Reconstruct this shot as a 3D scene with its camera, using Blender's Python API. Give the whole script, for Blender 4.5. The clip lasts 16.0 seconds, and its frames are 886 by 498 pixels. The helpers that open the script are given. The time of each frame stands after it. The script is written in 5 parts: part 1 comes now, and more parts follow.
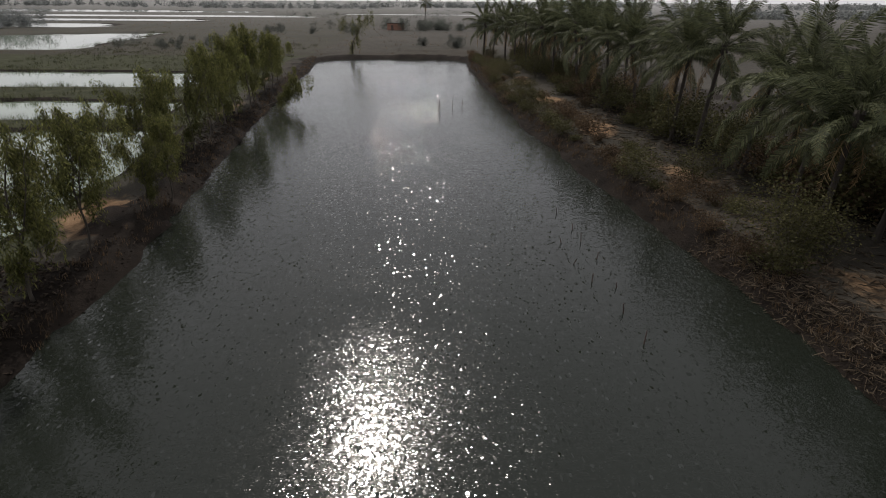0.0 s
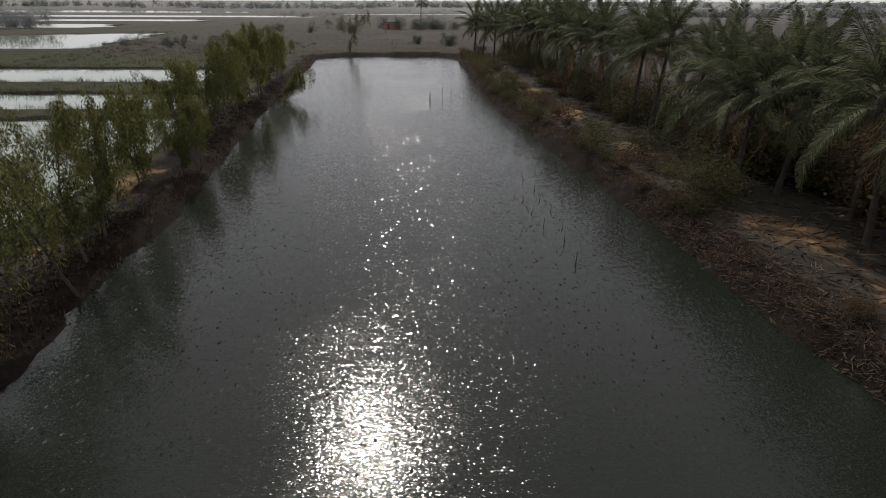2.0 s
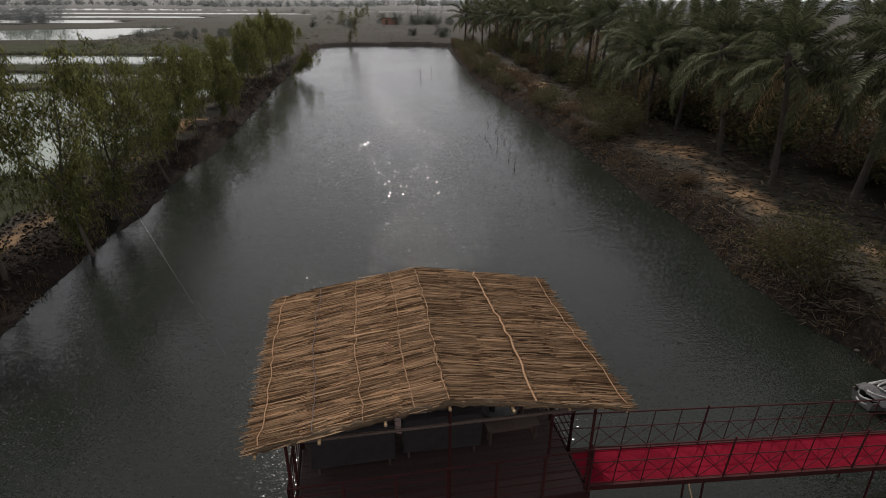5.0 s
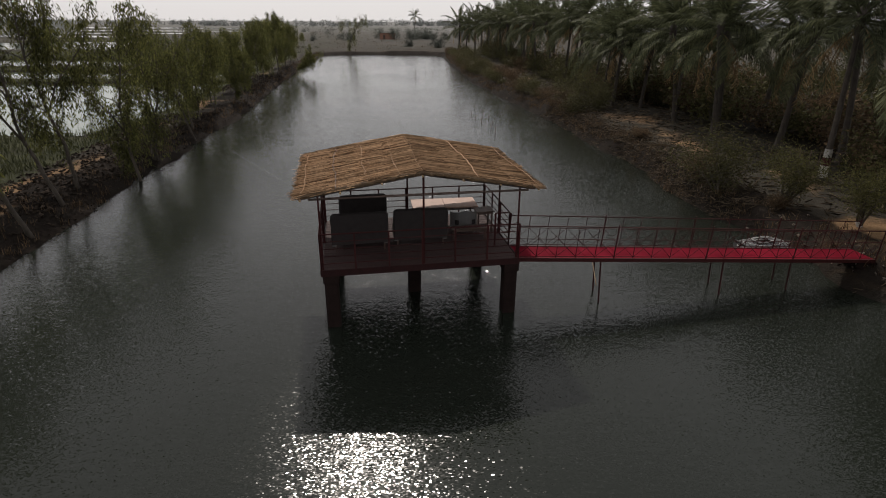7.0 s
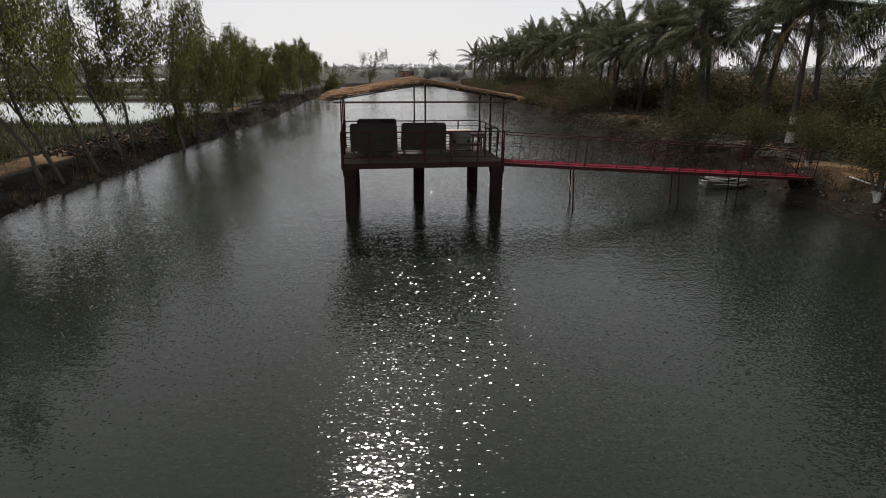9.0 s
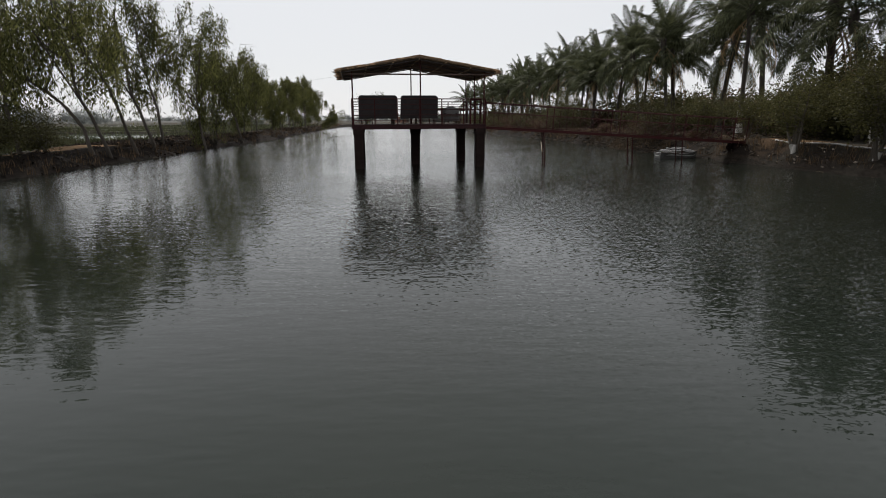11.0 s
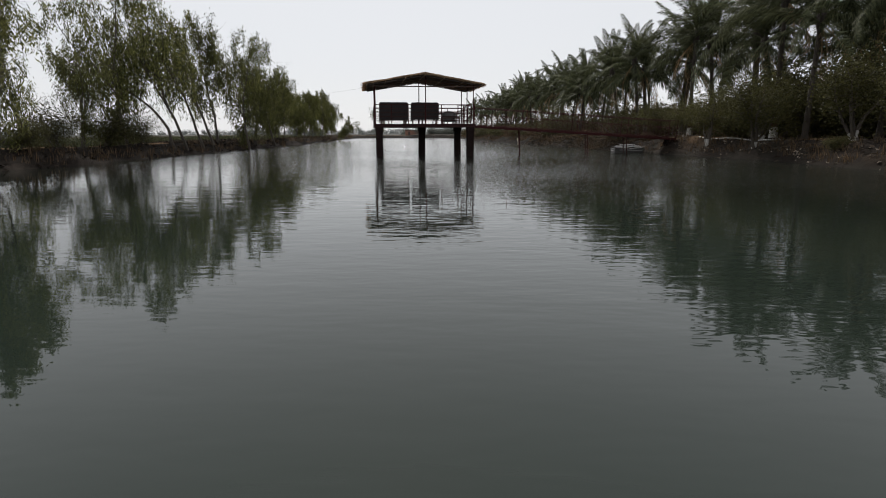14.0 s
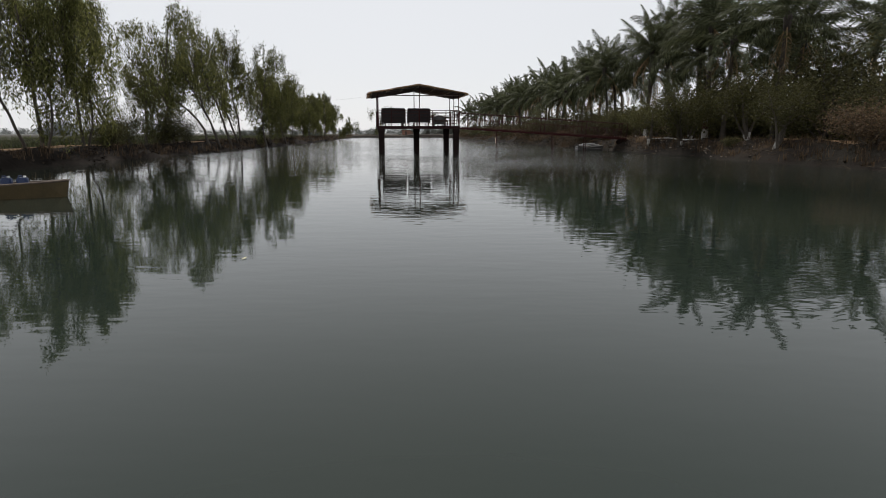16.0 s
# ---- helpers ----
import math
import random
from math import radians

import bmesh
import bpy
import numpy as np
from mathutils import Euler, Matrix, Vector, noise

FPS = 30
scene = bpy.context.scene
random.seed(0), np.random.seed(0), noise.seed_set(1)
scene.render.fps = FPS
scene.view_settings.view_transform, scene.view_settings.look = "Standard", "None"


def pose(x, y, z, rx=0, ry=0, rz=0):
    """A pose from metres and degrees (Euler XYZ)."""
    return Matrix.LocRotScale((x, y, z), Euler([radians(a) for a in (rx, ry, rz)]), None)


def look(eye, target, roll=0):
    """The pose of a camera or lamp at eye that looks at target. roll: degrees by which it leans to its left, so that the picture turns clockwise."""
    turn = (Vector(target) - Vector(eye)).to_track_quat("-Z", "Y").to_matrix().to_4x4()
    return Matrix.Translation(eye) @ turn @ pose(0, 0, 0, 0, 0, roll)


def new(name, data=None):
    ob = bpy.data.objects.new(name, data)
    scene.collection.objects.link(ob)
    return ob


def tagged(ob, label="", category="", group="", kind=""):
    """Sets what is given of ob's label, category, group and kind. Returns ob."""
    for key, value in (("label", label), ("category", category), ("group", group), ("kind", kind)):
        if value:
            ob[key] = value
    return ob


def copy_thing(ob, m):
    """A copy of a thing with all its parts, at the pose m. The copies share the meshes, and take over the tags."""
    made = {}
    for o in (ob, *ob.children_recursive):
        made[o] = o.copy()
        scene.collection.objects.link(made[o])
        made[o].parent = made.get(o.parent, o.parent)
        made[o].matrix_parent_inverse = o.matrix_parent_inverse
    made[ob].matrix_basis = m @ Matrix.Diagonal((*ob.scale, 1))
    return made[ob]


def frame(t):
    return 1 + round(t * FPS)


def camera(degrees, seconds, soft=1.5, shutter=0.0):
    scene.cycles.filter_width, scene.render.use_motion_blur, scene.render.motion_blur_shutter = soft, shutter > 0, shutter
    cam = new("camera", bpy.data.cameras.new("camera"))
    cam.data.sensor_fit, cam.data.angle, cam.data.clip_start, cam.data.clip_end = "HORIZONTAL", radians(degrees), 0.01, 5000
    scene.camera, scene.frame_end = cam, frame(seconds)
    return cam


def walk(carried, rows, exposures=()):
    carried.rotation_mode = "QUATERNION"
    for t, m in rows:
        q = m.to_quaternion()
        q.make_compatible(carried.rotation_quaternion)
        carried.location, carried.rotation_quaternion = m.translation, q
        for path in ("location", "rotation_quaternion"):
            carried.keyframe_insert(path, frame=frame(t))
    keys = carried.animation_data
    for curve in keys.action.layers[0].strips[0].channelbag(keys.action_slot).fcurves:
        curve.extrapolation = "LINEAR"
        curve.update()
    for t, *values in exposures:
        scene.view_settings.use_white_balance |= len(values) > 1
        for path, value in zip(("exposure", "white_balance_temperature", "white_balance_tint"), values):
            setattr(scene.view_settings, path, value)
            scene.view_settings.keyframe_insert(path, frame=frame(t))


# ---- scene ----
cam = camera(77.0, 16.0, 1.0)
PATH = [
    (0, (-0.697, 1.576, 11.887), (-0.682, 3.402, 11.071), 0.4),
    (0.5, (-0.573, 0.178, 11.913), (-0.549, 2.005, 11.098), 0.4),
    (1, (-0.323, -1.55, 11.926), (-0.299, 0.276, 11.112), 0.3),
    (1.5, (-0.044, -3.488, 11.953), (-0.024, -1.662, 11.138), 0.3),
    (2, (0.168, -5.681, 11.984), (0.19, -3.856, 11.167), 0.2),
    (2.5, (0.285, -7.937, 11.897), (0.308, -6.111, 11.08), 0.2),
    (3, (0.494, -10.2, 11.829), (0.517, -8.376, 11.01), 0.2),
    (3.5, (0.736, -12.349, 11.629), (0.757, -10.524, 10.811), 0.2),
    (4, (0.889, -14.575, 11.354), (0.913, -12.75, 10.536), 0.3),
    (4.2, (1.085, -15.438, 11.314), (1.104, -13.614, 10.494), 0.1),
    (6.3, (1.906, -23.249, 9.296), (1.942, -21.418, 8.49), 0.4),
    (6.5, (1.968, -23.975, 9.059), (2.008, -22.139, 8.266), 0.3),
    (7, (2.114, -25.59, 8.331), (2.149, -23.739, 7.573), 0.3),
    (7.5, (2.232, -26.986, 7.459), (2.253, -25.12, 6.738), 0.3),
    (8, (2.356, -28.172, 6.613), (2.351, -26.294, 5.926), 0.3),
    (8.5, (2.541, -29.349, 5.809), (2.523, -27.46, 5.154), 0.3),
    (9, (2.742, -30.486, 5.044), (2.717, -28.585, 4.423), 0.3),
    (9.2, (2.766, -30.949, 4.759), (2.741, -29.043, 4.153), 0.3),
    (11.3, (3.003, -36.163, 1.832), (2.99, -34.211, 1.395), -0.4),
    (11.5, (3.063, -36.724, 1.722), (3.043, -34.77, 1.296), -0.5),
    (12, (3.074, -37.916, 1.387), (3.051, -35.956, 0.988), -0.4),
    (12.5, (3.099, -39.221, 1.325), (3.07, -37.262, 0.922), -0.3),
    (13, (3.213, -40.588, 1.376), (3.176, -38.63, 0.969), -0.3),
    (13.5, (3.295, -42.068, 1.368), (3.256, -40.111, 0.958), -0.2),
    (14, (3.545, -43.561, 1.287), (3.501, -41.603, 0.881), -0.2),
    (14.5, (3.641, -45.379, 1.265), (3.601, -43.42, 0.862), -0.2),
    (15, (3.85, -47.137, 1.262), (3.811, -45.178, 0.858), -0.2),
    (15.5, (3.959, -48.926, 1.226), (3.926, -46.967, 0.824), -0.1),
    (16, (4.13, -50.808, 1.333), (4.098, -48.85, 0.926), -0.1),
]
walk(cam, [(t, look(eye, target, roll)) for t, eye, target, roll in PATH], [(0, 0.12, 6520, 13), (4, 0.13, 6540, 13), (7, 0.14, 6740, 13), (9, 0.28, 6580, 11), (12, 0.31, 6470, 10), (16, 0.31, 6460, 10)])

# ---- light ----
SUN_AZ, SUN_EL = -8.5, 43.5          # degrees from +y towards +x, and above the horizon
sun_way = Vector((math.sin(radians(SUN_AZ)) * math.cos(radians(SUN_EL)),
                  math.cos(radians(SUN_AZ)) * math.cos(radians(SUN_EL)), math.sin(radians(SUN_EL))))
sun = new("sun", bpy.data.lights.new("sun", "SUN"))
sun.data.energy, sun.data.angle, sun.data.color = 2.6, radians(0.6), (1.0, 0.94, 0.86)
sun.matrix_world = look(sun_way * 200, (0, 0, 0))

world = bpy.data.worlds.new("hazy_sky")
scene.world = world
world.use_nodes = True
wn, wl = world.node_tree.nodes, world.node_tree.links
wn.clear()
w_out, w_bg = wn.new("ShaderNodeOutputWorld"), wn.new("ShaderNodeBackground")
w_sky, w_hsv = wn.new("ShaderNodeTexSky"), wn.new("ShaderNodeHueSaturation")
w_sky.sky_type, w_sky.sun_disc = "NISHITA", False
w_sky.sun_elevation, w_sky.sun_rotation = radians(SUN_EL), radians(SUN_AZ)
w_sky.air_density, w_sky.dust_density, w_sky.ozone_density = 1.0, 1.0, 1.5
w_hsv.inputs["Saturation"].default_value = 0.6
w_bg.inputs["Strength"].default_value = 0.010
# the even white veil of the haze over the blue
w_haze, w_add = wn.new("ShaderNodeBackground"), wn.new("ShaderNodeAddShader")
w_haze.inputs["Color"].default_value, w_haze.inputs["Strength"].default_value = (0.955, 0.965, 0.990, 1), 0.595
wl.new(w_sky.outputs[0], w_hsv.inputs["Color"])
wl.new(w_hsv.outputs[0], w_bg.inputs["Color"])
wl.new(w_bg.outputs[0], w_add.inputs[0])
wl.new(w_haze.outputs[0], w_add.inputs[1])
wl.new(w_add.outputs[0], w_out.inputs["Surface"])

# ---- materials ----


def mat(name, rough=0.8, metal=0.0, spec=0.5):
    m = bpy.data.materials.new(name)
    m.use_nodes = True
    b = m.node_tree.nodes["Principled BSDF"]
    b.inputs["Roughness"].default_value, b.inputs["Metallic"].default_value = rough, metal
    b.inputs["Specular IOR Level"].default_value = spec
    return m, m.node_tree.nodes, m.node_tree.links, b


def noise_tex(n, l, coords, scale, detail=4.0, rough=0.55, stretch=None):
    t = n.new("ShaderNodeTexNoise")
    t.inputs["Scale"].default_value, t.inputs["Detail"].default_value, t.inputs["Roughness"].default_value = scale, detail, rough
    if stretch:
        mp = n.new("ShaderNodeMapping")
        mp.inputs["Scale"].default_value = stretch
        l.new(coords, mp.inputs["Vector"])
        coords = mp.outputs[0]
    l.new(coords, t.inputs["Vector"])
    return t.outputs["Fac"]


def ramp(n, l, fac, *stops):
    r = n.new("ShaderNodeValToRGB")
    while len(r.color_ramp.elements) < len(stops):
        r.color_ramp.elements.new(0.5)
    for e, (p, c) in zip(r.color_ramp.elements, stops):
        e.position, e.color = p, (*c, 1)
    l.new(fac, r.inputs["Fac"])
    return r.outputs["Color"]


def mixc(n, l, fac, a, b, mode="MIX"):
    m = n.new("ShaderNodeMix")
    m.data_type, m.blend_type = "RGBA", mode
    for sock, v in ((m.inputs[0], fac), (m.inputs[6], a), (m.inputs[7], b)):
        if isinstance(v, (int, float)):
            sock.default_value = v
        elif isinstance(v, tuple):
            sock.default_value = (*v, 1)
        else:
            l.new(v, sock)
    return m.outputs[2]


def bump(n, l, b, height, strength, dist):
    k = n.new("ShaderNodeBump")
    k.inputs["Strength"].default_value, k.inputs["Distance"].default_value = strength, dist
    l.new(height, k.inputs["Height"])
    l.new(k.outputs[0], b.inputs["Normal"])
    return k.outputs[0]


def plain(name, dark, light, scale=6.0, rough=0.8, metal=0.0, rel=0.3, dist=0.02, stretch=None, fine=None, spec=0.5):
    """A surface with two scales of mottling between two colours, with relief and a shade of its own for each object."""
    m, n, l, b = mat(name, rough, metal, spec)
    co = n.new("ShaderNodeTexCoord").outputs["Object"]
    big = noise_tex(n, l, co, scale, 5, 0.6, stretch)
    small = noise_tex(n, l, co, fine or scale * 9, 4, 0.6, stretch)
    c = ramp(n, l, big, (0.3, dark), (0.7, light))
    c = mixc(n, l, 0.35, c, ramp(n, l, small, (0.3, dark), (0.7, light)))
    info = n.new("ShaderNodeObjectInfo")
    hsv = n.new("ShaderNodeHueSaturation")
    mr = n.new("ShaderNodeMapRange")
    mr.inputs["To Min"].default_value, mr.inputs["To Max"].default_value = 0.82, 1.18
    l.new(info.outputs["Random"], mr.inputs["Value"])
    l.new(mr.outputs[0], hsv.inputs["Value"])
    l.new(c, hsv.inputs["Color"])
    l.new(hsv.outputs[0], b.inputs["Base Color"])
    bump(n, l, b, small, rel, dist)
    return m


def leafy(name, dark, light, rough=0.6, through_light=0.35, spec=0.06):
    """Leaves: a colour for each leaf, some light passing through."""
    m, n, l, b = mat(name, rough, 0.0, spec)
    geo, info = n.new("ShaderNodeNewGeometry"), n.new("ShaderNodeObjectInfo")
    c = ramp(n, l, geo.outputs["Random Per Island"], (0.0, dark), (0.75, light), (1.0, tuple(min(1, v * 1.5) for v in light)))
    hsv, mr = n.new("ShaderNodeHueSaturation"), n.new("ShaderNodeMapRange")
    mr.inputs["To Min"].default_value, mr.inputs["To Max"].default_value = 0.75, 1.25
    l.new(info.outputs["Random"], mr.inputs["Value"])
    l.new(mr.outputs[0], hsv.inputs["Value"])
    l.new(c, hsv.inputs["Color"])
    l.new(hsv.outputs[0], b.inputs["Base Color"])
    tr, mx, out = n.new("ShaderNodeBsdfTranslucent"), n.new("ShaderNodeMixShader"), n["Material Output"]
    l.new(hsv.outputs[0], tr.inputs["Color"])
    mx.inputs[0].default_value = through_light
    l.new(b.outputs[0], mx.inputs[1])
    l.new(tr.outputs[0], mx.inputs[2])
    l.new(mx.outputs[0], out.inputs["Surface"])
    return m


def make_ground_material():
    m, n, l, b = mat("earth_and_grass", 0.95, 0.0, 0.05)
    pos = n.new("ShaderNodeNewGeometry").outputs["Position"]
    zone = n.new("ShaderNodeVertexColor")
    zone.layer_name = "soil"
    sep = n.new("ShaderNodeSeparateColor")
    l.new(zone.outputs["Color"], sep.inputs[0])
    wide, mid, fine = noise_tex(n, l, pos, 0.035, 5), noise_tex(n, l, pos, 0.5, 6, 0.65), noise_tex(n, l, pos, 7.0, 5, 0.7)
    dry = ramp(n, l, wide, (0.35, (0.024, 0.024, 0.019)), (0.62, (0.048, 0.042, 0.035)))
    dry = mixc(n, l, 0.5, dry, ramp(n, l, mid, (0.3, (0.021, 0.020, 0.016)), (0.7, (0.054, 0.047, 0.037))))
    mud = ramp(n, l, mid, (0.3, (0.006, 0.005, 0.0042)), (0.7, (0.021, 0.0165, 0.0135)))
    sand = ramp(n, l, mid, (0.3, (0.098, 0.060, 0.034)), (0.7, (0.225, 0.146, 0.084)))
    green = ramp(n, l, mid, (0.3, (0.020, 0.023, 0.013)), (0.7, (0.048, 0.050, 0.028)))

    def edge(fac):
        s = n.new("ShaderNodeMath")
        s.operation = "ADD"
        l.new(fac, s.inputs[0])
        t = n.new("ShaderNodeMath")
        t.operation = "MULTIPLY_ADD"
        t.inputs[1].default_value, t.inputs[2].default_value = 0.9, -0.45
        l.new(mid, t.inputs[0])
        l.new(t.outputs[0], s.inputs[1])
        r = n.new("ShaderNodeMapRange")
        r.inputs["From Min"].default_value, r.inputs["From Max"].default_value = 0.38, 0.62
        l.new(s.outputs[0], r.inputs["Value"])
        return r.outputs[0]
    # pale tone that the haze mask blends into the far plain
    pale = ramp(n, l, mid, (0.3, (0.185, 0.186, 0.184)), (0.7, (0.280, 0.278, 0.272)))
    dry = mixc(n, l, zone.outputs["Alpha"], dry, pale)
    c = mixc(n, l, edge(sep.outputs[2]), dry, green)
    c = mixc(n, l, edge(sep.outputs[1]), c, sand)
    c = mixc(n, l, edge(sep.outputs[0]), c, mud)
    c = mixc(n, l, 0.45, c, ramp(n, l, fine, (0.3, (0.35, 0.35, 0.35)), (0.7, (0.85, 0.85, 0.85))), "OVERLAY")
    l.new(c, b.inputs["Base Color"])
    bump(n, l, b, fine, 0.9, 0.08)
    return m


def make_water_material(name, ripple, murk_gain=1.0):
    """Murky water; wind ripples of three sizes, which die out towards the sheltered near end of the pond."""
    m, n, l, b = mat(name, 0.03, 0.0, 0.5)
    b.inputs["IOR"].default_value = 1.33
    pos = n.new("ShaderNodeNewGeometry").outputs["Position"]
    silt = noise_tex(n, l, pos, 0.06, 3)
    murk = ramp(n, l, silt, (0.3, tuple(v * murk_gain for v in (0.0100, 0.0121, 0.0091))), (0.7, tuple(v * murk_gain for v in (0.0117, 0.0145, 0.0111))))
    sep = n.new("ShaderNodeSeparateXYZ")
    l.new(pos, sep.inputs[0])

    def math_node(op, a, c):
        k = n.new("ShaderNodeMath")
        k.operation = op
        for sock, v in ((k.inputs[0], a), (k.inputs[1], c)):
            if isinstance(v, float):
                sock.default_value = v
            else:
                l.new(v, sock)
        return k.outputs[0]

    def spread(value, from_min, from_max, to_min, to_max, smooth=False):
        k = n.new("ShaderNodeMapRange")
        if smooth:
            k.interpolation_type = "SMOOTHSTEP"
        for key, v in (("From Min", from_min), ("From Max", from_max), ("To Min", to_min), ("To Max", to_max)):
            k.inputs[key].default_value = v
        l.new(value, k.inputs["Value"])
        return k.outputs[0]

    # the body colour grows brighter and more blue-green towards the still near end
    near_tint, gain = n.new("ShaderNodeVectorMath"), n.new("ShaderNodeCombineXYZ")
    near_tint.operation = "MULTIPLY"
    for axis, most in (("X", 1.40), ("Y", 1.65), ("Z", 1.70)):
        l.new(spread(sep.outputs["Y"], -44.0, -24.0, most, 1.0, True), gain.inputs[axis])
    l.new(murk, near_tint.inputs[0])
    l.new(gain.outputs[0], near_tint.inputs[1])
    l.new(near_tint.outputs[0], b.inputs["Base Color"])
    # the breeze reaches further down the eastern side
    open_water = math_node("ADD", math_node("ADD", sep.outputs["Y"], math_node("MULTIPLY", sep.outputs["X"], 0.55)), -1.6)
    calm = spread(open_water, -44.0, -24.0, 0.27, 1.0, True)
    gust = spread(noise_tex(n, l, pos, 0.10, 3, 0.6), 0.35, 0.65, 0.65, 1.2)
    total = None
    for scale, weight, stretch in ((1.7, 0.40, (0.55, 1.4, 1)), (4.6, 0.24, (0.5, 1.45, 1)), (9.0, 0.13, (0.6, 1.4, 1))):
        k = math_node("MULTIPLY", noise_tex(n, l, pos, scale, 1.0, 0.5, stretch), weight)
        total = k if total is None else math_node("ADD", total, k)
    total = math_node("MULTIPLY", math_node("MULTIPLY", total, calm), gust)
    normal = bump(n, l, b, total, 1.0, ripple)
    if ripple > 0.01:
        # small wavelets, each tilted its own way by the wind and some of them steep, that catch the sun one by one; longer ones on the open far water
        leans = []
        for stretch, share, (few_x, few_y), (most_x, most_y) in (((25.0, 41.0, 1), 0.15, (0.22, 0.32), (0.112, 0.110)), ((13.5, 7.2, 1), 0.21, (0.14, 0.40), (0.055, 0.05))):
            grid = n.new("ShaderNodeMapping")
            grid.inputs["Scale"].default_value = stretch
            l.new(pos, grid.inputs["Vector"])
            cell = n.new("ShaderNodeTexVoronoi")
            cell.inputs["Scale"].default_value = 1.0
            l.new(grid.outputs[0], cell.inputs["Vector"])
            a, c = n.new("ShaderNodeSeparateColor"), n.new("ShaderNodeSeparateColor")
            l.new(cell.outputs["Color"], a.inputs[0])
            dice = n.new("ShaderNodeTexWhiteNoise")
            l.new(cell.outputs["Position"], dice.inputs["Vector"])
            l.new(dice.outputs["Color"], c.inputs[0])
            steep = math_node("LESS_THAN", dice.outputs["Value"], share)
            lean = n.new("ShaderNodeCombineXYZ")
            for u, v, few, most, axis in ((a.outputs[0], c.outputs[0], few_x, most_x, "X"), (a.outputs[1], c.outputs[1], few_y, most_y, "Y")):
                both = math_node("ADD", math_node("ADD", u, v), -1.0)
                l.new(math_node("MULTIPLY", both, spread(steep, 0.0, 1.0, most, few)), lean.inputs[axis])
            leans.append((lean.outputs[0], a.outputs[2]))
        (near_lean, _), (far_lean, far_dice) = leans
        pick = n.new("ShaderNodeMix")
        pick.data_type = "VECTOR"
        l.new(math_node("LESS_THAN", far_dice, spread(sep.outputs["Y"], 4.0, 32.0, 0.0, 1.0)), pick.inputs[0])
        l.new(near_lean, pick.inputs[4])
        l.new(far_lean, pick.inputs[5])
        scaled, summed, unit = (n.new("ShaderNodeVectorMath") for _ in range(3))
        scaled.operation, unit.operation = "SCALE", "NORMALIZE"
        windy = math_node("MULTIPLY", spread(open_water, -35.0, -19.0, 0.0, 1.0, True), gust)
        l.new(pick.outputs[1], scaled.inputs[0])
        l.new(windy, scaled.inputs["Scale"])
        l.new(normal, summed.inputs[0])
        l.new(scaled.outputs[0], summed.inputs[1])
        l.new(summed.outputs[0], unit.inputs[0])
        l.new(unit.outputs[0], b.inputs["Normal"])
        l.new(spread(windy, 0.0, 1.0, 0.01, 0.115), b.inputs["Roughness"])
    return m


M_GROUND = make_ground_material()
M_WATER = make_water_material("pond_water", 0.018)
# marsh body colour is fifteen times paler than the pond's
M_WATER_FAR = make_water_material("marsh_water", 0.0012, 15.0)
M_BARK = plain("grey_bark", (0.028, 0.023, 0.018), (0.095, 0.079, 0.062), 5, 0.9, rel=0.6, stretch=(1, 1, 0.25))
M_PALM_BARK = plain("palm_bark", (0.020, 0.016, 0.013), (0.064, 0.052, 0.041), 3, 0.95, rel=0.5)
M_LIME = plain("limewashed_bark", (0.26, 0.25, 0.23), (0.44, 0.43, 0.40), 6, 0.9)
M_EUC = leafy("narrow_green_leaves", (0.040, 0.046, 0.016), (0.122, 0.124, 0.043), 0.55, 0.48)
M_PALM = leafy("palm_leaflets", (0.028, 0.033, 0.018), (0.088, 0.096, 0.050), 0.6, 0.24, 0.05)
M_PALM_DRY = leafy("dry_palm_leaflets", (0.10, 0.065, 0.03), (0.24, 0.17, 0.09), 0.7, 0.3)
M_BUSH = leafy("shrub_leaves", (0.036, 0.036, 0.016), (0.072, 0.068, 0.030), 0.6, 0.38)
M_OLIVE = leafy("olive_shrub_leaves", (0.038, 0.039, 0.014), (0.086, 0.082, 0.032), 0.6, 0.38, 0.08)
M_BUSH_BROWN = leafy("dry_shrub_leaves", (0.038, 0.027, 0.017), (0.096, 0.066, 0.040), 0.6, 0.42)
# far leaves greyed and lightened: distance haze is mixed into their colour
M_FAR = leafy("hazed_far_foliage", (0.115, 0.123, 0.121), (0.22, 0.232, 0.225), 0.8, 0.4)
M_SCRUB = leafy("hazed_scrub", (0.060, 0.066, 0.058), (0.112, 0.120, 0.104), 0.7, 0.3)
M_REED = leafy("reed_blades", (0.022, 0.027, 0.014), (0.062, 0.066, 0.034), 0.6)
M_LITTER = leafy("dry_litter", (0.022, 0.017, 0.012), (0.105, 0.082, 0.058), 0.9, 0.1)
M_DARK_LITTER = leafy("dark_mud_clods", (0.011, 0.009, 0.0075), (0.036, 0.028, 0.022), 0.95, 0.0)
M_CONCRETE = plain("damp_concrete", (0.010, 0.0062, 0.0055), (0.025, 0.0155, 0.014), 3, 0.9, rel=0.3, spec=0.1)
M_MAROON = plain("maroon_painted_steel", (0.028, 0.006, 0.006), (0.052, 0.011, 0.011), 8, 0.7, rel=0.15, spec=0.2)
M_EDGE = plain("dark_maroon_steel", (0.017, 0.006, 0.006), (0.038, 0.011, 0.011), 6, 0.7, rel=0.2, spec=0.2)
M_RED = plain("red_painted_floor", (0.100, 0.0035, 0.010), (0.185, 0.007, 0.020), 2.2, 0.85, rel=0.3, spec=0.04)
M_STEEL = plain("weathered_steel", (0.06, 0.05, 0.048), (0.15, 0.12, 0.11), 8, 0.55, 0.3, rel=0.15)
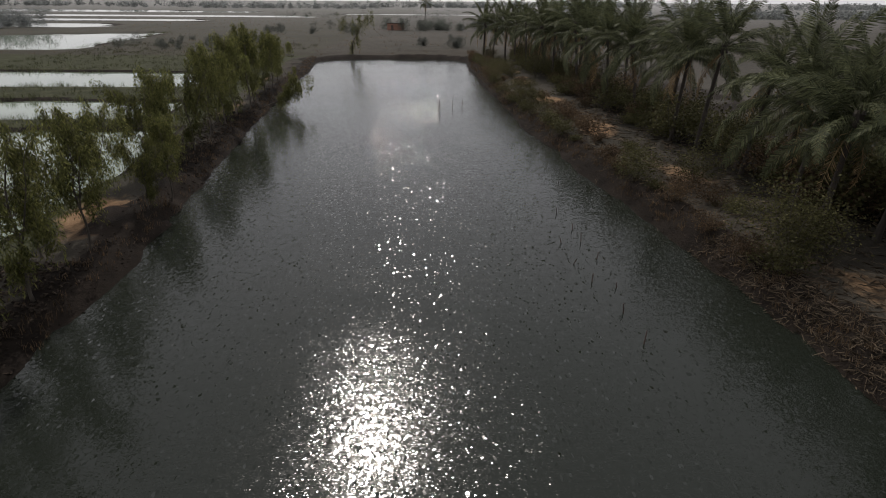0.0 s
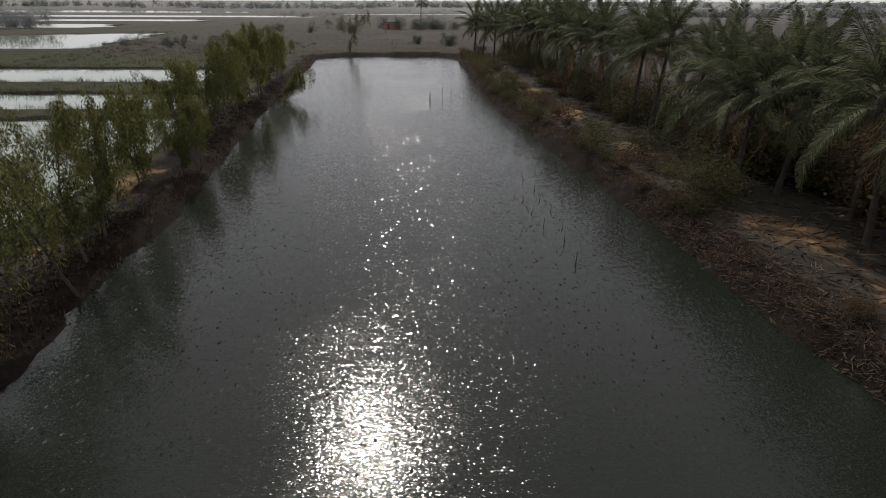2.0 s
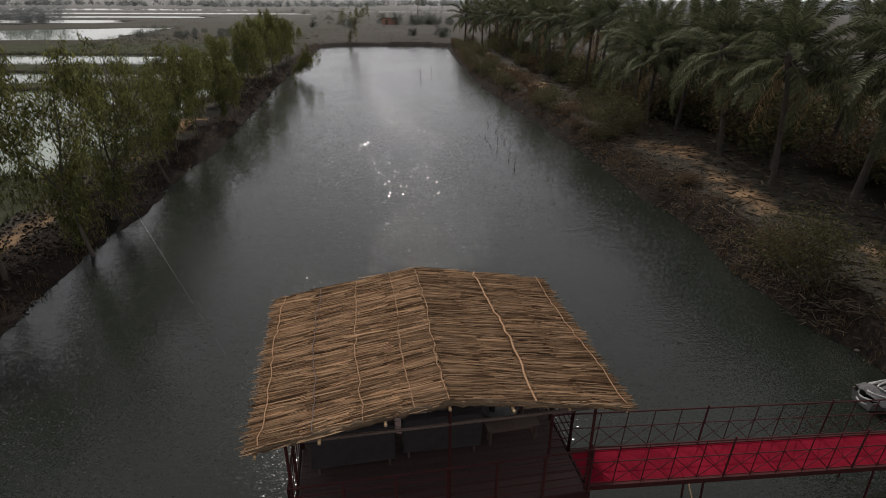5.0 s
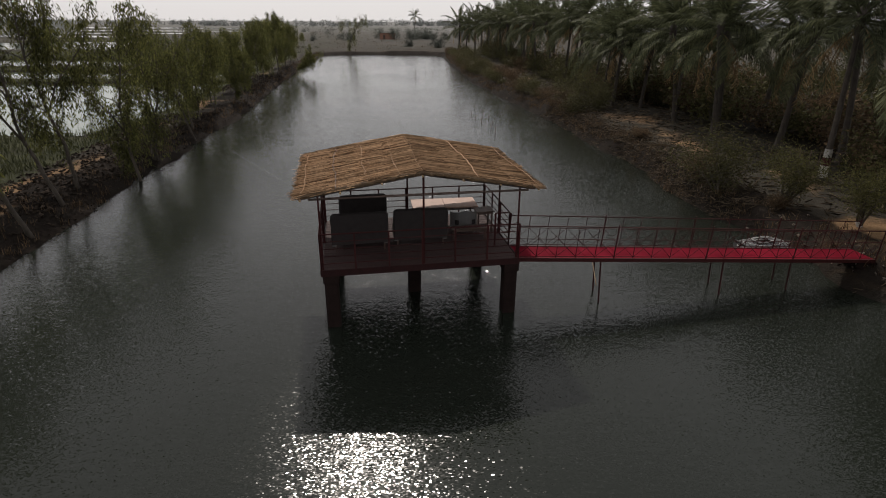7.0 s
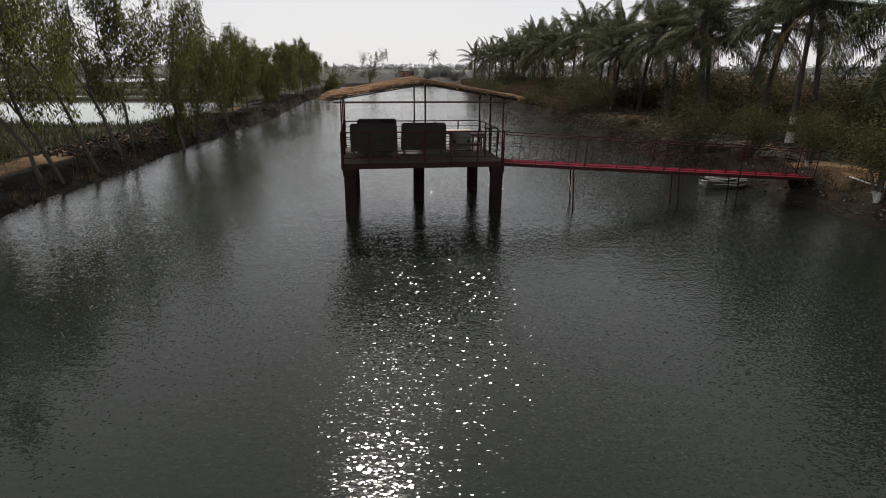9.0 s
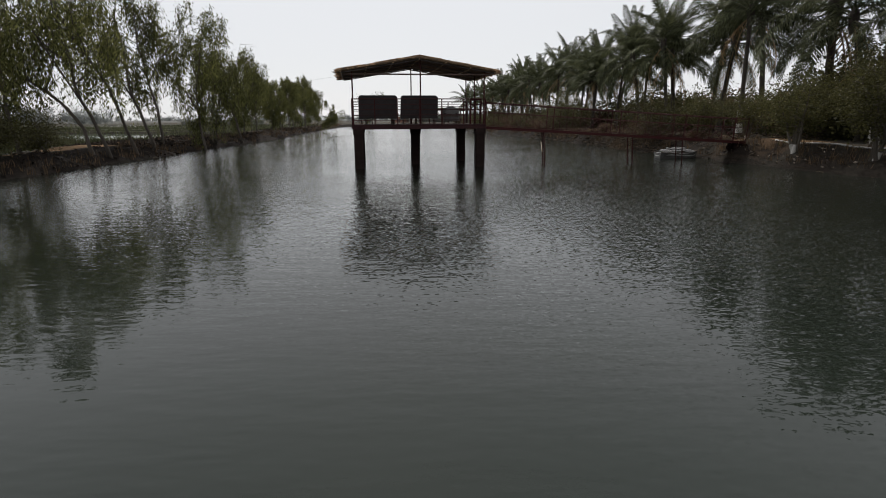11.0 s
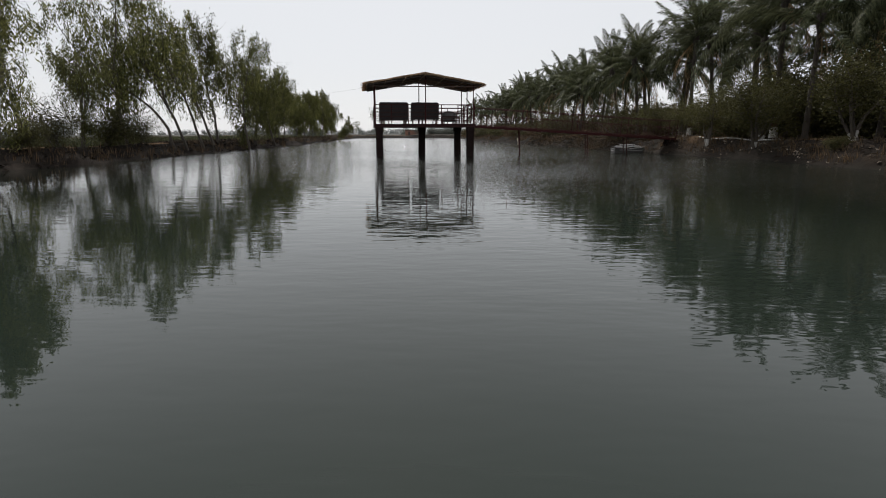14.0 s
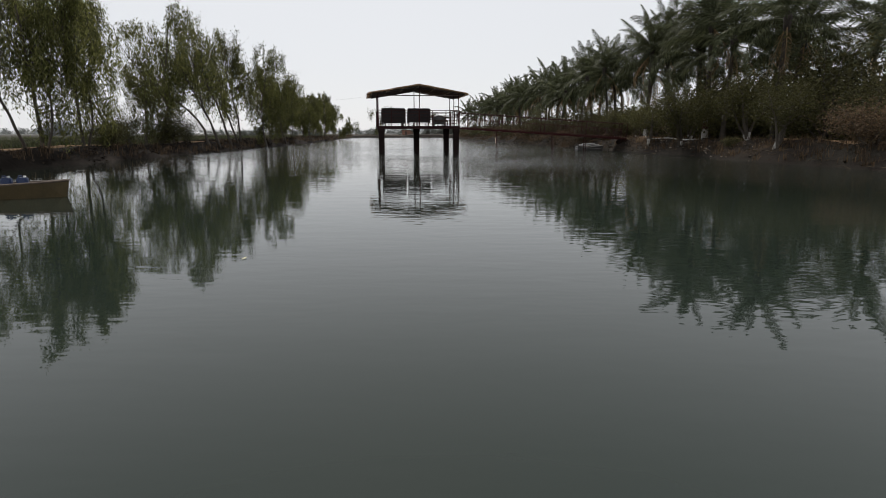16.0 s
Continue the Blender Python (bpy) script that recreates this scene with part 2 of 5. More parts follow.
M_THATCH = leafy("reed_thatch", (0.040, 0.023, 0.013), (0.375, 0.240, 0.140), 0.85, 0.03)
M_THATCH_BED = plain("thatch_bed", (0.06, 0.036, 0.02), (0.17, 0.11, 0.06), 14, 0.95, rel=0.8, stretch=(0.3, 8, 1))
M_BAMBOO = plain("bamboo_pole", (0.22, 0.14, 0.07), (0.42, 0.29, 0.16), 5, 0.6, rel=0.1)
M_ROPE = plain("reed_rope", (0.20, 0.11, 0.055), (0.32, 0.19, 0.10), 30, 0.9)
M_ROPE_PALE = plain("pale_plastic_pipe", (0.22, 0.22, 0.21), (0.42, 0.41, 0.40), 12, 0.6)
M_STONE = leafy("pale_rubble", (0.055, 0.045, 0.036), (0.20, 0.17, 0.14), 0.9, 0.0)
M_UPH = plain("charcoal_upholstery", (0.020, 0.017, 0.017), (0.044, 0.038, 0.037), 4, 0.85, rel=0.15, spec=0.25)
M_UPH2 = plain("grey_leatherette", (0.10, 0.10, 0.10), (0.18, 0.175, 0.17), 4, 0.5, rel=0.1)
M_TABLE = plain("pinkish_table_board", (0.34, 0.20, 0.15), (0.46, 0.28, 0.21), 2, 0.6, rel=0.08)
M_DARKWOOD = plain("dark_wood", (0.045, 0.028, 0.022), (0.11, 0.07, 0.055), 5, 0.6, stretch=(1, 6, 1))
M_DECK = plain("deck_boards", (0.026, 0.013, 0.012), (0.058, 0.030, 0.027), 4, 0.85, stretch=(8, 0.6, 1))
M_BOAT = plain("ochre_boat_paint", (0.046, 0.032, 0.011), (0.088, 0.062, 0.022), 2.5, 0.55)
M_BOAT_RIM = plain("dark_gunwale", (0.05, 0.035, 0.025), (0.11, 0.08, 0.06), 6, 0.7)
M_BLUE = plain("blue_plastic", (0.013, 0.026, 0.075), (0.020, 0.040, 0.11), 3, 0.4, rel=0.03)
M_SHEET = plain("silvery_plastic_sheet", (0.028, 0.028, 0.030), (0.090, 0.088, 0.090), 4, 0.85, rel=0.5)
M_HULL = plain("weathered_boat_hull", (0.05, 0.047, 0.045), (0.14, 0.135, 0.13), 4, 0.6)
M_BRICK = plain("brick_wall_far", (0.22, 0.11, 0.08), (0.36, 0.2, 0.14), 1.5, 0.9)
M_WIRE = plain("black_cable", (0.02, 0.02, 0.02), (0.04, 0.04, 0.04), 10, 0.6)
M_WHITE = plain("white_paint", (0.62, 0.60, 0.58), (0.80, 0.78, 0.75), 5, 0.7)

# ---- mesh tools ----


class Mesh:
    """Gathers vertices and faces, then becomes one mesh."""

    def __init__(self):
        self.v, self.f = [], []

    def box(self, c, s, m=None, bev=0.0):
        """A box with its centre c and sizes s, its four long edges cut when bev is given; m turns it first."""
        m = m or Matrix.Identity(4)
        x, y, z = s[0] / 2, s[1] / 2, s[2] / 2
        if bev:
            k = bev
            ring = [(-x + k, -y), (x - k, -y), (x, -y + k), (x, y - k), (x - k, y), (-x + k, y), (-x, y - k), (-x, -y + k)]
        else:
            ring = [(-x, -y), (x, -y), (x, y), (-x, y)]
        i, n = len(self.v), len(ring)
        c = Vector(c)
        for zz in (-z, z):
            self.v += [tuple(c + m @ Vector((p, q, zz))) for p, q in ring]
        self.f.append(tuple(i + k for k in reversed(range(n))))
        self.f.append(tuple(i + n + k for k in range(n)))
        self.f += [(i + k, i + (k + 1) % n, i + n + (k + 1) % n, i + n + k) for k in range(n)]

    def tube(self, pts, radii, sides=6, cap=True):
        """A tapered tube along points."""
        pts = [Vector(p) for p in pts]
        if not isinstance(radii, (list, tuple)):
            radii = [radii] * len(pts)
        i = len(self.v)
        ref = Vector((0.31, 0.95, 0.05))
        for k, p in enumerate(pts):
            d = (pts[min(k + 1, len(pts) - 1)] - pts[max(k - 1, 0)]).normalized()
            if abs(d.dot(ref)) > 0.95:
                ref = Vector((0.95, 0.1, 0.31))
            a = d.cross(ref).normalized()
            b = d.cross(a)
            for s in range(sides):
                t = 2 * math.pi * s / sides
                self.v.append(tuple(p + (a * math.cos(t) + b * math.sin(t)) * radii[k]))
        for k in range(len(pts) - 1):
            for s in range(sides):
                q = (s + 1) % sides
                self.f.append((i + k * sides + s, i + k * sides + q, i + (k + 1) * sides + q, i + (k + 1) * sides + s))
        if cap:
            e = i + (len(pts) - 1) * sides
            self.f.append(tuple(i + s for s in reversed(range(sides))))
            self.f.append(tuple(e + s for s in range(sides)))

    def mesh(self, name, material, smooth=False):
        me = bpy.data.meshes.new(name)
        me.from_pydata(self.v, [], self.f)
        me.materials.append(material)
        if smooth:
            me.polygons.foreach_set("use_smooth", [True] * len(me.polygons))
        me.validate()
        me.update()
        return me


def array_mesh(name, verts, quads, material):
    """A mesh from arrays of corners and of four-cornered faces."""
    me = bpy.data.meshes.new(name)
    me.from_pydata(np.asarray(verts).reshape(-1, 3).tolist(), [], np.asarray(quads).tolist())
    me.materials.append(material)
    me.update()
    return me


def part(name, data, parent, material=None, label="", at=None, smooth=False):
    """One part of a thing; data is a Mesh or a finished mesh."""
    ob = new(name, data.mesh(name, material, smooth) if isinstance(data, Mesh) else data)
    ob.parent = parent
    if at is not None:
        ob.matrix_basis = at
    if label:
        tagged(ob, label)
    return ob


def thing(name, m, label, category, group="", kind="", data=None):
    ob = new(name, data)
    ob.matrix_basis = m
    return tagged(ob, label, category, group, kind)


def rod(a, b, r, sides=6):
    k = Mesh()
    k.tube([a, b], r, sides)
    return k


# ---- ground and water ----
LEFT = [(-75, -13.5), (-45, -12.9), (-26, -12.7), (-12, -12.9), (0, -13.7), (10, -14.7), (20, -15.4), (31, -16.2), (47, -18.3), (68, -20.5), (89, -22.9), (106, -24.0), (116, -25.6), (125, -26.5), (200, -30)]
RIGHT = [(-75, 23), (-45, 20.5), (-31, 19.0), (-23, 18.0), (-17, 18.2), (-12, 17.0), (-8, 16.3), (-3, 15.4), (3, 14.3), (9, 14.7), (16, 14.0), (22, 13.1), (26, 12.7), (34, 11.6), (42, 10.5), (52, 8.9), (66, 7.4), (93, 5.8), (110, 5.1), (125, 5.2), (200, 8)]
LY, LX = [p[0] for p in LEFT], [p[1] for p in LEFT]
RY, RX = [p[0] for p in RIGHT], [p[1] for p in RIGHT]
FAR_END, NEAR_END = 129.5, -72.0


def left_edge(y):
    return float(np.interp(y, LY, LX))


def right_edge(y):
    return float(np.interp(y, RY, RX))


# marsh ponds: corners in order, counter-clockwise
PONDS = [
    [(-24.5, 17), (-24, 40), (-27, 56), (-78, 52), (-70, 20)],
    [(-31, 61.5), (-33, 72.5), (-85, 73.5), (-80, 60)],
    [(-36, 85.5), (-40, 103), (-125, 104), (-105, 83)],
    [(-93, 147), (-103, 228), (-122, 219), (-180, 195), (-160, 143)],
    [(-150, 262), (-160, 300), (-380, 310), (-300, 255)],
    [(-130, 340), (-150, 372), (-480, 380), (-400, 340)],
    [(-80, 430), (-120, 470), (-560, 480), (-500, 430)],
    [(-160, 560), (-200, 640), (-700, 660), (-650, 560)],
    [(60, 520), (40, 545), (-90, 545), (-80, 520)],
]


def build_ground():
    def axis(lo, hi, step, far, grow):
        mid = list(np.arange(lo, hi + 1e-6, step))
        a, s = [], step
        p = lo
        while p > -far:
            s *= grow
            p -= s
            a.append(p)
        b, s, p = [], step, hi
        while p < far:
            s *= grow
            p += s
            b.append(p)
        return np.array(a[::-1] + mid + b)
    xs = axis(-30, 32, 0.55, 4600, 1.07)
    ys = axis(-52, 110, 0.7, 4600, 1.06)
    X, Y = np.meshgrid(xs, ys)
    le, re = np.interp(Y, LY, LX), np.interp(Y, RY, RX)

    def wob(f, seed):
        r = np.random.RandomState(seed)
        out = np.zeros_like(X)
        for k in range(9):
            a, p = r.uniform(0, 6.28, 2)
            w = f * r.uniform(0.6, 1.8)
            out += np.sin((X * math.cos(a) + Y * math.sin(a)) * w + p)
        return out / 4.0
    lump, hump, edgew = wob(2.6, 1), wob(0.7, 2), wob(0.45, 3)
    side = np.maximum(le - X, X - re) + 0.35 * edgew + 0.12 * lump
    end = np.maximum(Y - FAR_END, NEAR_END - Y)
    dx, dy = side + 9.0, end + 9.0
    d = np.where((dx > 0) & (dy > 0), np.sqrt(np.maximum(dx, 0) ** 2 + np.maximum(dy, 0) ** 2) - 9.0, np.maximum(side, end))
    is_left = X < (le + re) / 2
    top = np.where(is_left, 0.66, 0.92)
    rise = np.clip(d / np.where(is_left, 1.7, 1.9), 0, 1)
    near = np.clip(1 - (d - 12) / 30, 0, 1)
    z = np.where(d < 0, np.maximum(-1.4, d * 0.5), top * (1 - (1 - rise) ** 1.7))
    z += np.where(d > 0, (0.10 * lump * np.exp(-((d - 1.3) / 1.4) ** 2) + 0.07 * hump * near + 0.02 * lump * near), 0)
    fall = np.clip((d - np.where(is_left, 5.0, 26.0)) / np.where(is_left, 3.0, 12.0), 0, 1)
    z = np.where(d > 0, z * (1 - fall) + fall * (0.32 + 0.06 * hump * near), z)
    # earth ramp at the landward end of the footbridge
    z = np.maximum(z, 2.26 * np.exp(-((X - 17.1) / 1.6) ** 2 - ((Y + 8.3) / 2.4) ** 2) - 1.4)
    wet = np.full_like(X, -1e9)
    for poly in PONDS:
        inside = np.full_like(X, 1e9)
        n = len(poly)
        for k in range(n):
            (x0, y0), (x1, y1) = poly[k], poly[(k + 1) % n]
            ln = math.hypot(x1 - x0, y1 - y0)
            inside = np.minimum(inside, ((x1 - x0) * (Y - y0) - (y1 - y0) * (X - x0)) / ln)
        wet = np.maximum(wet, inside)
    wet = wet + 0.5 * edgew
    carve = np.clip((wet + 0.9) / 1.8, 0, 1)
    z = np.where(d > 4, z * (1 - carve) + carve * -0.45, z)
    nx, ny = len(xs), len(ys)
    idx = np.arange(nx * ny).reshape(ny, nx)
    quads = np.stack([idx[:-1, :-1], idx[:-1, 1:], idx[1:, 1:], idx[1:, :-1]], -1).reshape(-1, 4)
    me = array_mesh("ground", np.stack([X, Y, z], -1), quads, M_GROUND)
    me.polygons.foreach_set("use_smooth", [True] * len(me.polygons))
    mud_and_shade = np.where(d < 2.3, 1.0, 0.0) * np.where(is_left | ((d < 0.9) & (Y > -2)), 1.0, np.where(Y < -4, 0.60, 0.75))
    # shade beneath the eastern palms, put into the ground as mud colour
    mud_and_shade = np.maximum(mud_and_shade, np.where(~is_left & (d < 30) & (Y < FAR_END), np.clip((d - 7) / 4, 0, 1) * (0.62 + 0.2 * hump), 0))
    mud_and_shade = np.maximum(mud_and_shade, np.where((d >= 2.3) & (d < 4) & is_left, np.clip(0.5 + 0.4 * hump, 0, 1), 0) * (Y > -2))
    mud_and_shade = np.where((wet > -1.2) & (d > 4), 0.9, mud_and_shade)
    sandz = np.where(is_left, np.exp(-((d - 3.7) / (1.3 + 1.1 * np.exp(-((Y - 32) / 6) ** 2))) ** 2) * (0.85 + 0.25 * hump) * np.clip(np.clip((12 - Y) / 5, 0, 1) + np.exp(-((Y - 32) / 5) ** 2) + 0.8 * np.exp(-((Y - 20) / 2.2) ** 2) + 0.9 * np.exp(-((Y - 66) / 6) ** 2) + 0.6 * np.exp(-((Y - 90) / 5) ** 2), 0.12, 1),
                     np.where(Y < -2, np.exp(-((d - 3.6) / 4.2) ** 2), np.exp(-((d - 5.2) / 3.2) ** 2)) * np.where(Y < -4, 0.62 + 0.35 * hump, 0.40 + 0.3 * hump))
    greenz = np.where(is_left & (d > 5) & (Y < 190) & (X > -260), 0.80 + 0.2 * hump, 0.12 + 0.25 * hump * near)
    greenz = np.where(Y > FAR_END + 2, np.where(X < -30, 0.42, 0.2), greenz)
    sandz = sandz * (Y < FAR_END - 6)
    # distance haze painted as pale strips between the darker fields of the plain
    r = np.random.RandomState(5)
    haze_pale = np.zeros_like(X)
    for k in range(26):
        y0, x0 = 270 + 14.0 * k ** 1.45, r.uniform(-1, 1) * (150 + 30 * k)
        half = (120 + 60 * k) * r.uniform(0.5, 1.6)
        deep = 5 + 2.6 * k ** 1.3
        haze_pale = np.maximum(haze_pale, (0.08 + 0.75 * min(1, k / 16)) * r.uniform(0.6, 1.0) * (np.abs(X - x0) < half) * np.exp(-((Y - y0) / deep) ** 2))
    # an even haze tone on top, rising with distance
    haze_pale = np.clip(np.maximum(haze_pale, np.interp(Y, [140, 260, 500, 900, 1500], [0.03, 0.12, 0.36, 0.60, 0.85]) * (Y > FAR_END + 12)), 0, 1) * (d > 14)
    haze_pale = np.where((Y < FAR_END) & ~is_left & (d > 24), 0.05, haze_pale)
    # alpha carries the haze paleness, red the mud and the palm shade
    col = np.stack([np.clip(mud_and_shade, 0, 1), np.clip(sandz, 0, 1), np.clip(greenz, 0, 1), haze_pale], -1)
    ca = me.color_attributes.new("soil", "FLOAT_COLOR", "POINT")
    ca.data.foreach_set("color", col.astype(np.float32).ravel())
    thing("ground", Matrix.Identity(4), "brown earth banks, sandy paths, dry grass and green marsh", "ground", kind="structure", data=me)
    global GX, GY, GZ
    GX, GY, GZ = xs, ys, z


build_ground()


def ground_z(x, y):
    """Height of the ground at a place."""
    i = int(np.clip(np.searchsorted(GX, x) - 1, 0, len(GX) - 2))
    j = int(np.clip(np.searchsorted(GY, y) - 1, 0, len(GY) - 2))
    u, v = (x - GX[i]) / (GX[i + 1] - GX[i]), (y - GY[j]) / (GY[j + 1] - GY[j])
    return float((GZ[j, i] * (1 - u) + GZ[j, i + 1] * u) * (1 - v) + (GZ[j + 1, i] * (1 - u) + GZ[j + 1, i + 1] * u) * v)


def sheet(name, pts, material, label):
    me = bpy.data.meshes.new(name)
    me.from_pydata([(x, y, 0.0) for x, y in pts], [], [tuple(range(len(pts)))])
    me.materials.append(material)
    thing(name, Matrix.Identity(4), label, "water", kind="structure", data=me)


pond_rim = [(left_edge(y) - 1.2, y) for y in range(134, -76, -6)] + [(right_edge(y) + 1.2, y) for y in range(-74, 136, 6)]
sheet("pond_water", pond_rim, M_WATER, "grey-green rippled water of a long fish pond")
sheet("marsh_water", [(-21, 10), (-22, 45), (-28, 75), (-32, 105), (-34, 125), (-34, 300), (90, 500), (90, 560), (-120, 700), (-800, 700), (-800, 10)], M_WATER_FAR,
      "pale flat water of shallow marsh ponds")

# ---- plants ----


def leaf_cloud(rng, centres, n_each, spread, size, droop, name, material, narrow=0.24):
    """Many small four-cornered leaves round given points; droop 0..1 lets them hang."""
    c = np.repeat(np.asarray(centres, float), n_each, axis=0)
    n = len(c)
    p = c + rng.normal(0, 1, (n, 3)) * np.asarray(spread)
    a = rng.uniform(0, 2 * np.pi, n)
    tilt = rng.uniform(-0.9, 0.9, n) * (1 - droop) - droop * rng.uniform(0.7, 1.5, n)
    way = np.stack([np.cos(a) * np.cos(tilt), np.sin(a) * np.cos(tilt), np.sin(tilt)], -1)
    side = np.cross(way, rng.normal(0, 1, (n, 3)))
    side /= np.linalg.norm(side, axis=1)[:, None] + 1e-6
    ln = (size * rng.uniform(0.6, 1.3, n))[:, None]
    w = ln * narrow
    q = np.stack([p, p + way * ln * 0.45 + side * w, p + way * ln, p + way * ln * 0.45 - side * w], 1)
    return array_mesh(name, q, np.arange(n * 4).reshape(-1, 4), material)


def limb(rng, a, way, length, r, bend, segs=6):
    pts, d = [Vector(a)], Vector(way).normalized()
    for _ in range(segs):
        d = (d + Vector(rng.normal(0, 0.13, 3)) + Vector((0, 0, bend))).normalized()
        pts.append(pts[-1] + d * length / segs)
    return pts, [r * (1 - 0.82 * k / segs) for k in range(segs + 1)]


def euc_tree(name, seed, height, lean, stems=1, leaves=16, open_low=0.3, label="", leaf=0.19):
    """A slender tree: a leaning forked trunk, upswept limbs that arch over, and sprays of narrow leaves that hang in uneven masses."""
    rng = np.random.RandomState(seed)
    t = new(name)
    wood, clumps = Mesh(), []
    for s in range(stems):
        az = rng.uniform(0, 6.28)
        way = Vector((lean[0] + 0.24 * s * math.cos(az), lean[1] + 0.24 * s * math.sin(az), 1))
        r0 = 0.0098 * height * (1 if s == 0 else 0.7)
        leaders = [limb(rng, (0.12 * s, 0.08 * s, -0.25), way, height * (0.97 - 0.12 * s), r0, 0.03, 12)]
        leaders[0][1][0] *= 1.35
        trunk, rad = leaders[0]
        for k in (int(rng.randint(4, 6)), int(rng.randint(6, 8))):
            a = rng.uniform(0, 6.28)
            leaders.append(limb(rng, trunk[k], (0.5 * math.cos(a) + lean[0], 0.5 * math.sin(a) + lean[1], 1), height * (0.92 - k / 12.5), rad[k] * 0.75, 0.03, 8))
        for q, (pts, rr) in enumerate(leaders):
            wood.tube(pts, rr, 7)
            n = len(pts)
            first = int(n * open_low) if q == 0 else 2
            for k in range(first, n):
                up = pts[k].z / height
                reach = height * (0.075 + 0.125 * math.sin(math.pi * min(1.0, max(0.08, (up - 0.12) / 0.88))) ** 0.8)
                for _ in range(2 if q else 3):
                    full = rng.choice([0.0, 0.6, 1.0, 1.5], p=[0.44, 0.18, 0.22, 0.16])
                    a = rng.uniform(0, 6.28)
                    out, r2 = limb(rng, pts[k], (math.cos(a), math.sin(a), rng.uniform(0.4, 1.2)), reach * rng.uniform(0.55, 1.2), max(0.008, rr[k] * 0.42), -0.12, 5)
                    wood.tube(out, r2, 4, False)
                    if not full:
                        continue
                    for j in (2, 3, 4, 5):
                        clumps += [out[j]] * (1 if full < 1 else 2)
                        for _ in range(1 if full < 1 else 2):
                            hang = out[j] + Vector((rng.normal(0, 0.13), rng.normal(0, 0.13), -rng.uniform(0.4, 1.5) * (0.7 + 0.4 * full)))
                            if rng.uniform() < 0.5:
                                wood.tube([out[j], out[j].lerp(hang, 0.5) + Vector((0, 0, 0.06)), hang], 0.006, 3, False)
                            clumps += [out[j].lerp(hang, w) for w in (0.3, 0.6, 0.9)]
    part("trunk", wood, t, M_BARK, smooth=True)
    k = height / 8.0
    part("crown", leaf_cloud(rng, [tuple(c) for c in clumps], leaves, (0.085 * k, 0.085 * k, 0.15 * k), leaf, 0.82, "crown", M_EUC, 0.115), t)
    return tagged(t, label, "tree")


def bush(name, seed, size, high, leaves, material, label, stems=6, leaf=0.12, whitewash=0.0, fine=True):
    """A shrub of many stems with small leaves in uneven clumps."""
    rng = np.random.RandomState(seed)
    t = new(name)
    wood, clumps, lime = Mesh(), [], Mesh()
    for s in range(stems):
        a = rng.uniform(0, 6.28)
        tilt = rng.uniform(0.15, 0.95)
        way = Vector((math.cos(a) * tilt * size / high, math.sin(a) * tilt * size / high, 1))
        base = Vector((rng.normal(0, 0.07), rng.normal(0, 0.07), -0.12))
        pts, rad = limb(rng, base, way, high * rng.uniform(0.75, 1.05), 0.035 if not whitewash else 0.075, 0.0, 6)
        wood.tube(pts, rad, 5)
        if whitewash and s < 2:
            lime.tube([base, base.lerp(pts[1], 0.6), pts[1]], [rad[0] * 1.3, rad[0] * 1.15, rad[1] * 1.15], 7)
        for k in range(3 if whitewash else 2, len(pts)):
            clumps.append(pts[k])
            for j in range(4 if fine else 3):
                b = rng.uniform(0, 6.28)
                out, rr = limb(rng, pts[k], (math.cos(b), math.sin(b), rng.uniform(0.0 if whitewash else -0.2, 0.8)), size * rng.uniform(0.2, 0.55), rad[k] * 0.4, -0.03, 3 if fine else 2)
                if fine:
                    wood.tube(out, rr, 3, False)
                clumps += out[1:]
    # outer clumps that close the crown to an uneven dome
    for _ in range(150 if whitewash else 90):
        a, up = rng.uniform(0, 6.28), rng.uniform(-0.35, 1.0)
        flat = math.sqrt(1 - up * up)
        r = rng.uniform(0.62, 1.0) * (1 + 0.16 * math.sin(3 * a + seed) + 0.12 * math.sin(5 * a + 7 * up))
        clumps.append(Vector((size * 0.85 * r * flat * math.cos(a), size * 0.85 * r * flat * math.sin(a), high * ((0.62 if whitewash else 0.5) + 0.40 * r * up))))
    part("woody_frame", wood, t, M_BARK)
    if whitewash:
        part("limewash", lime, t, M_LIME, "white limewashed stem base")
    part("foliage", leaf_cloud(rng, [tuple(c) for c in clumps], leaves, (0.13 * size, 0.13 * size, 0.11 * high), leaf, 0.15, "foliage", material, 0.30), t)
    return tagged(t, label, "shrub")


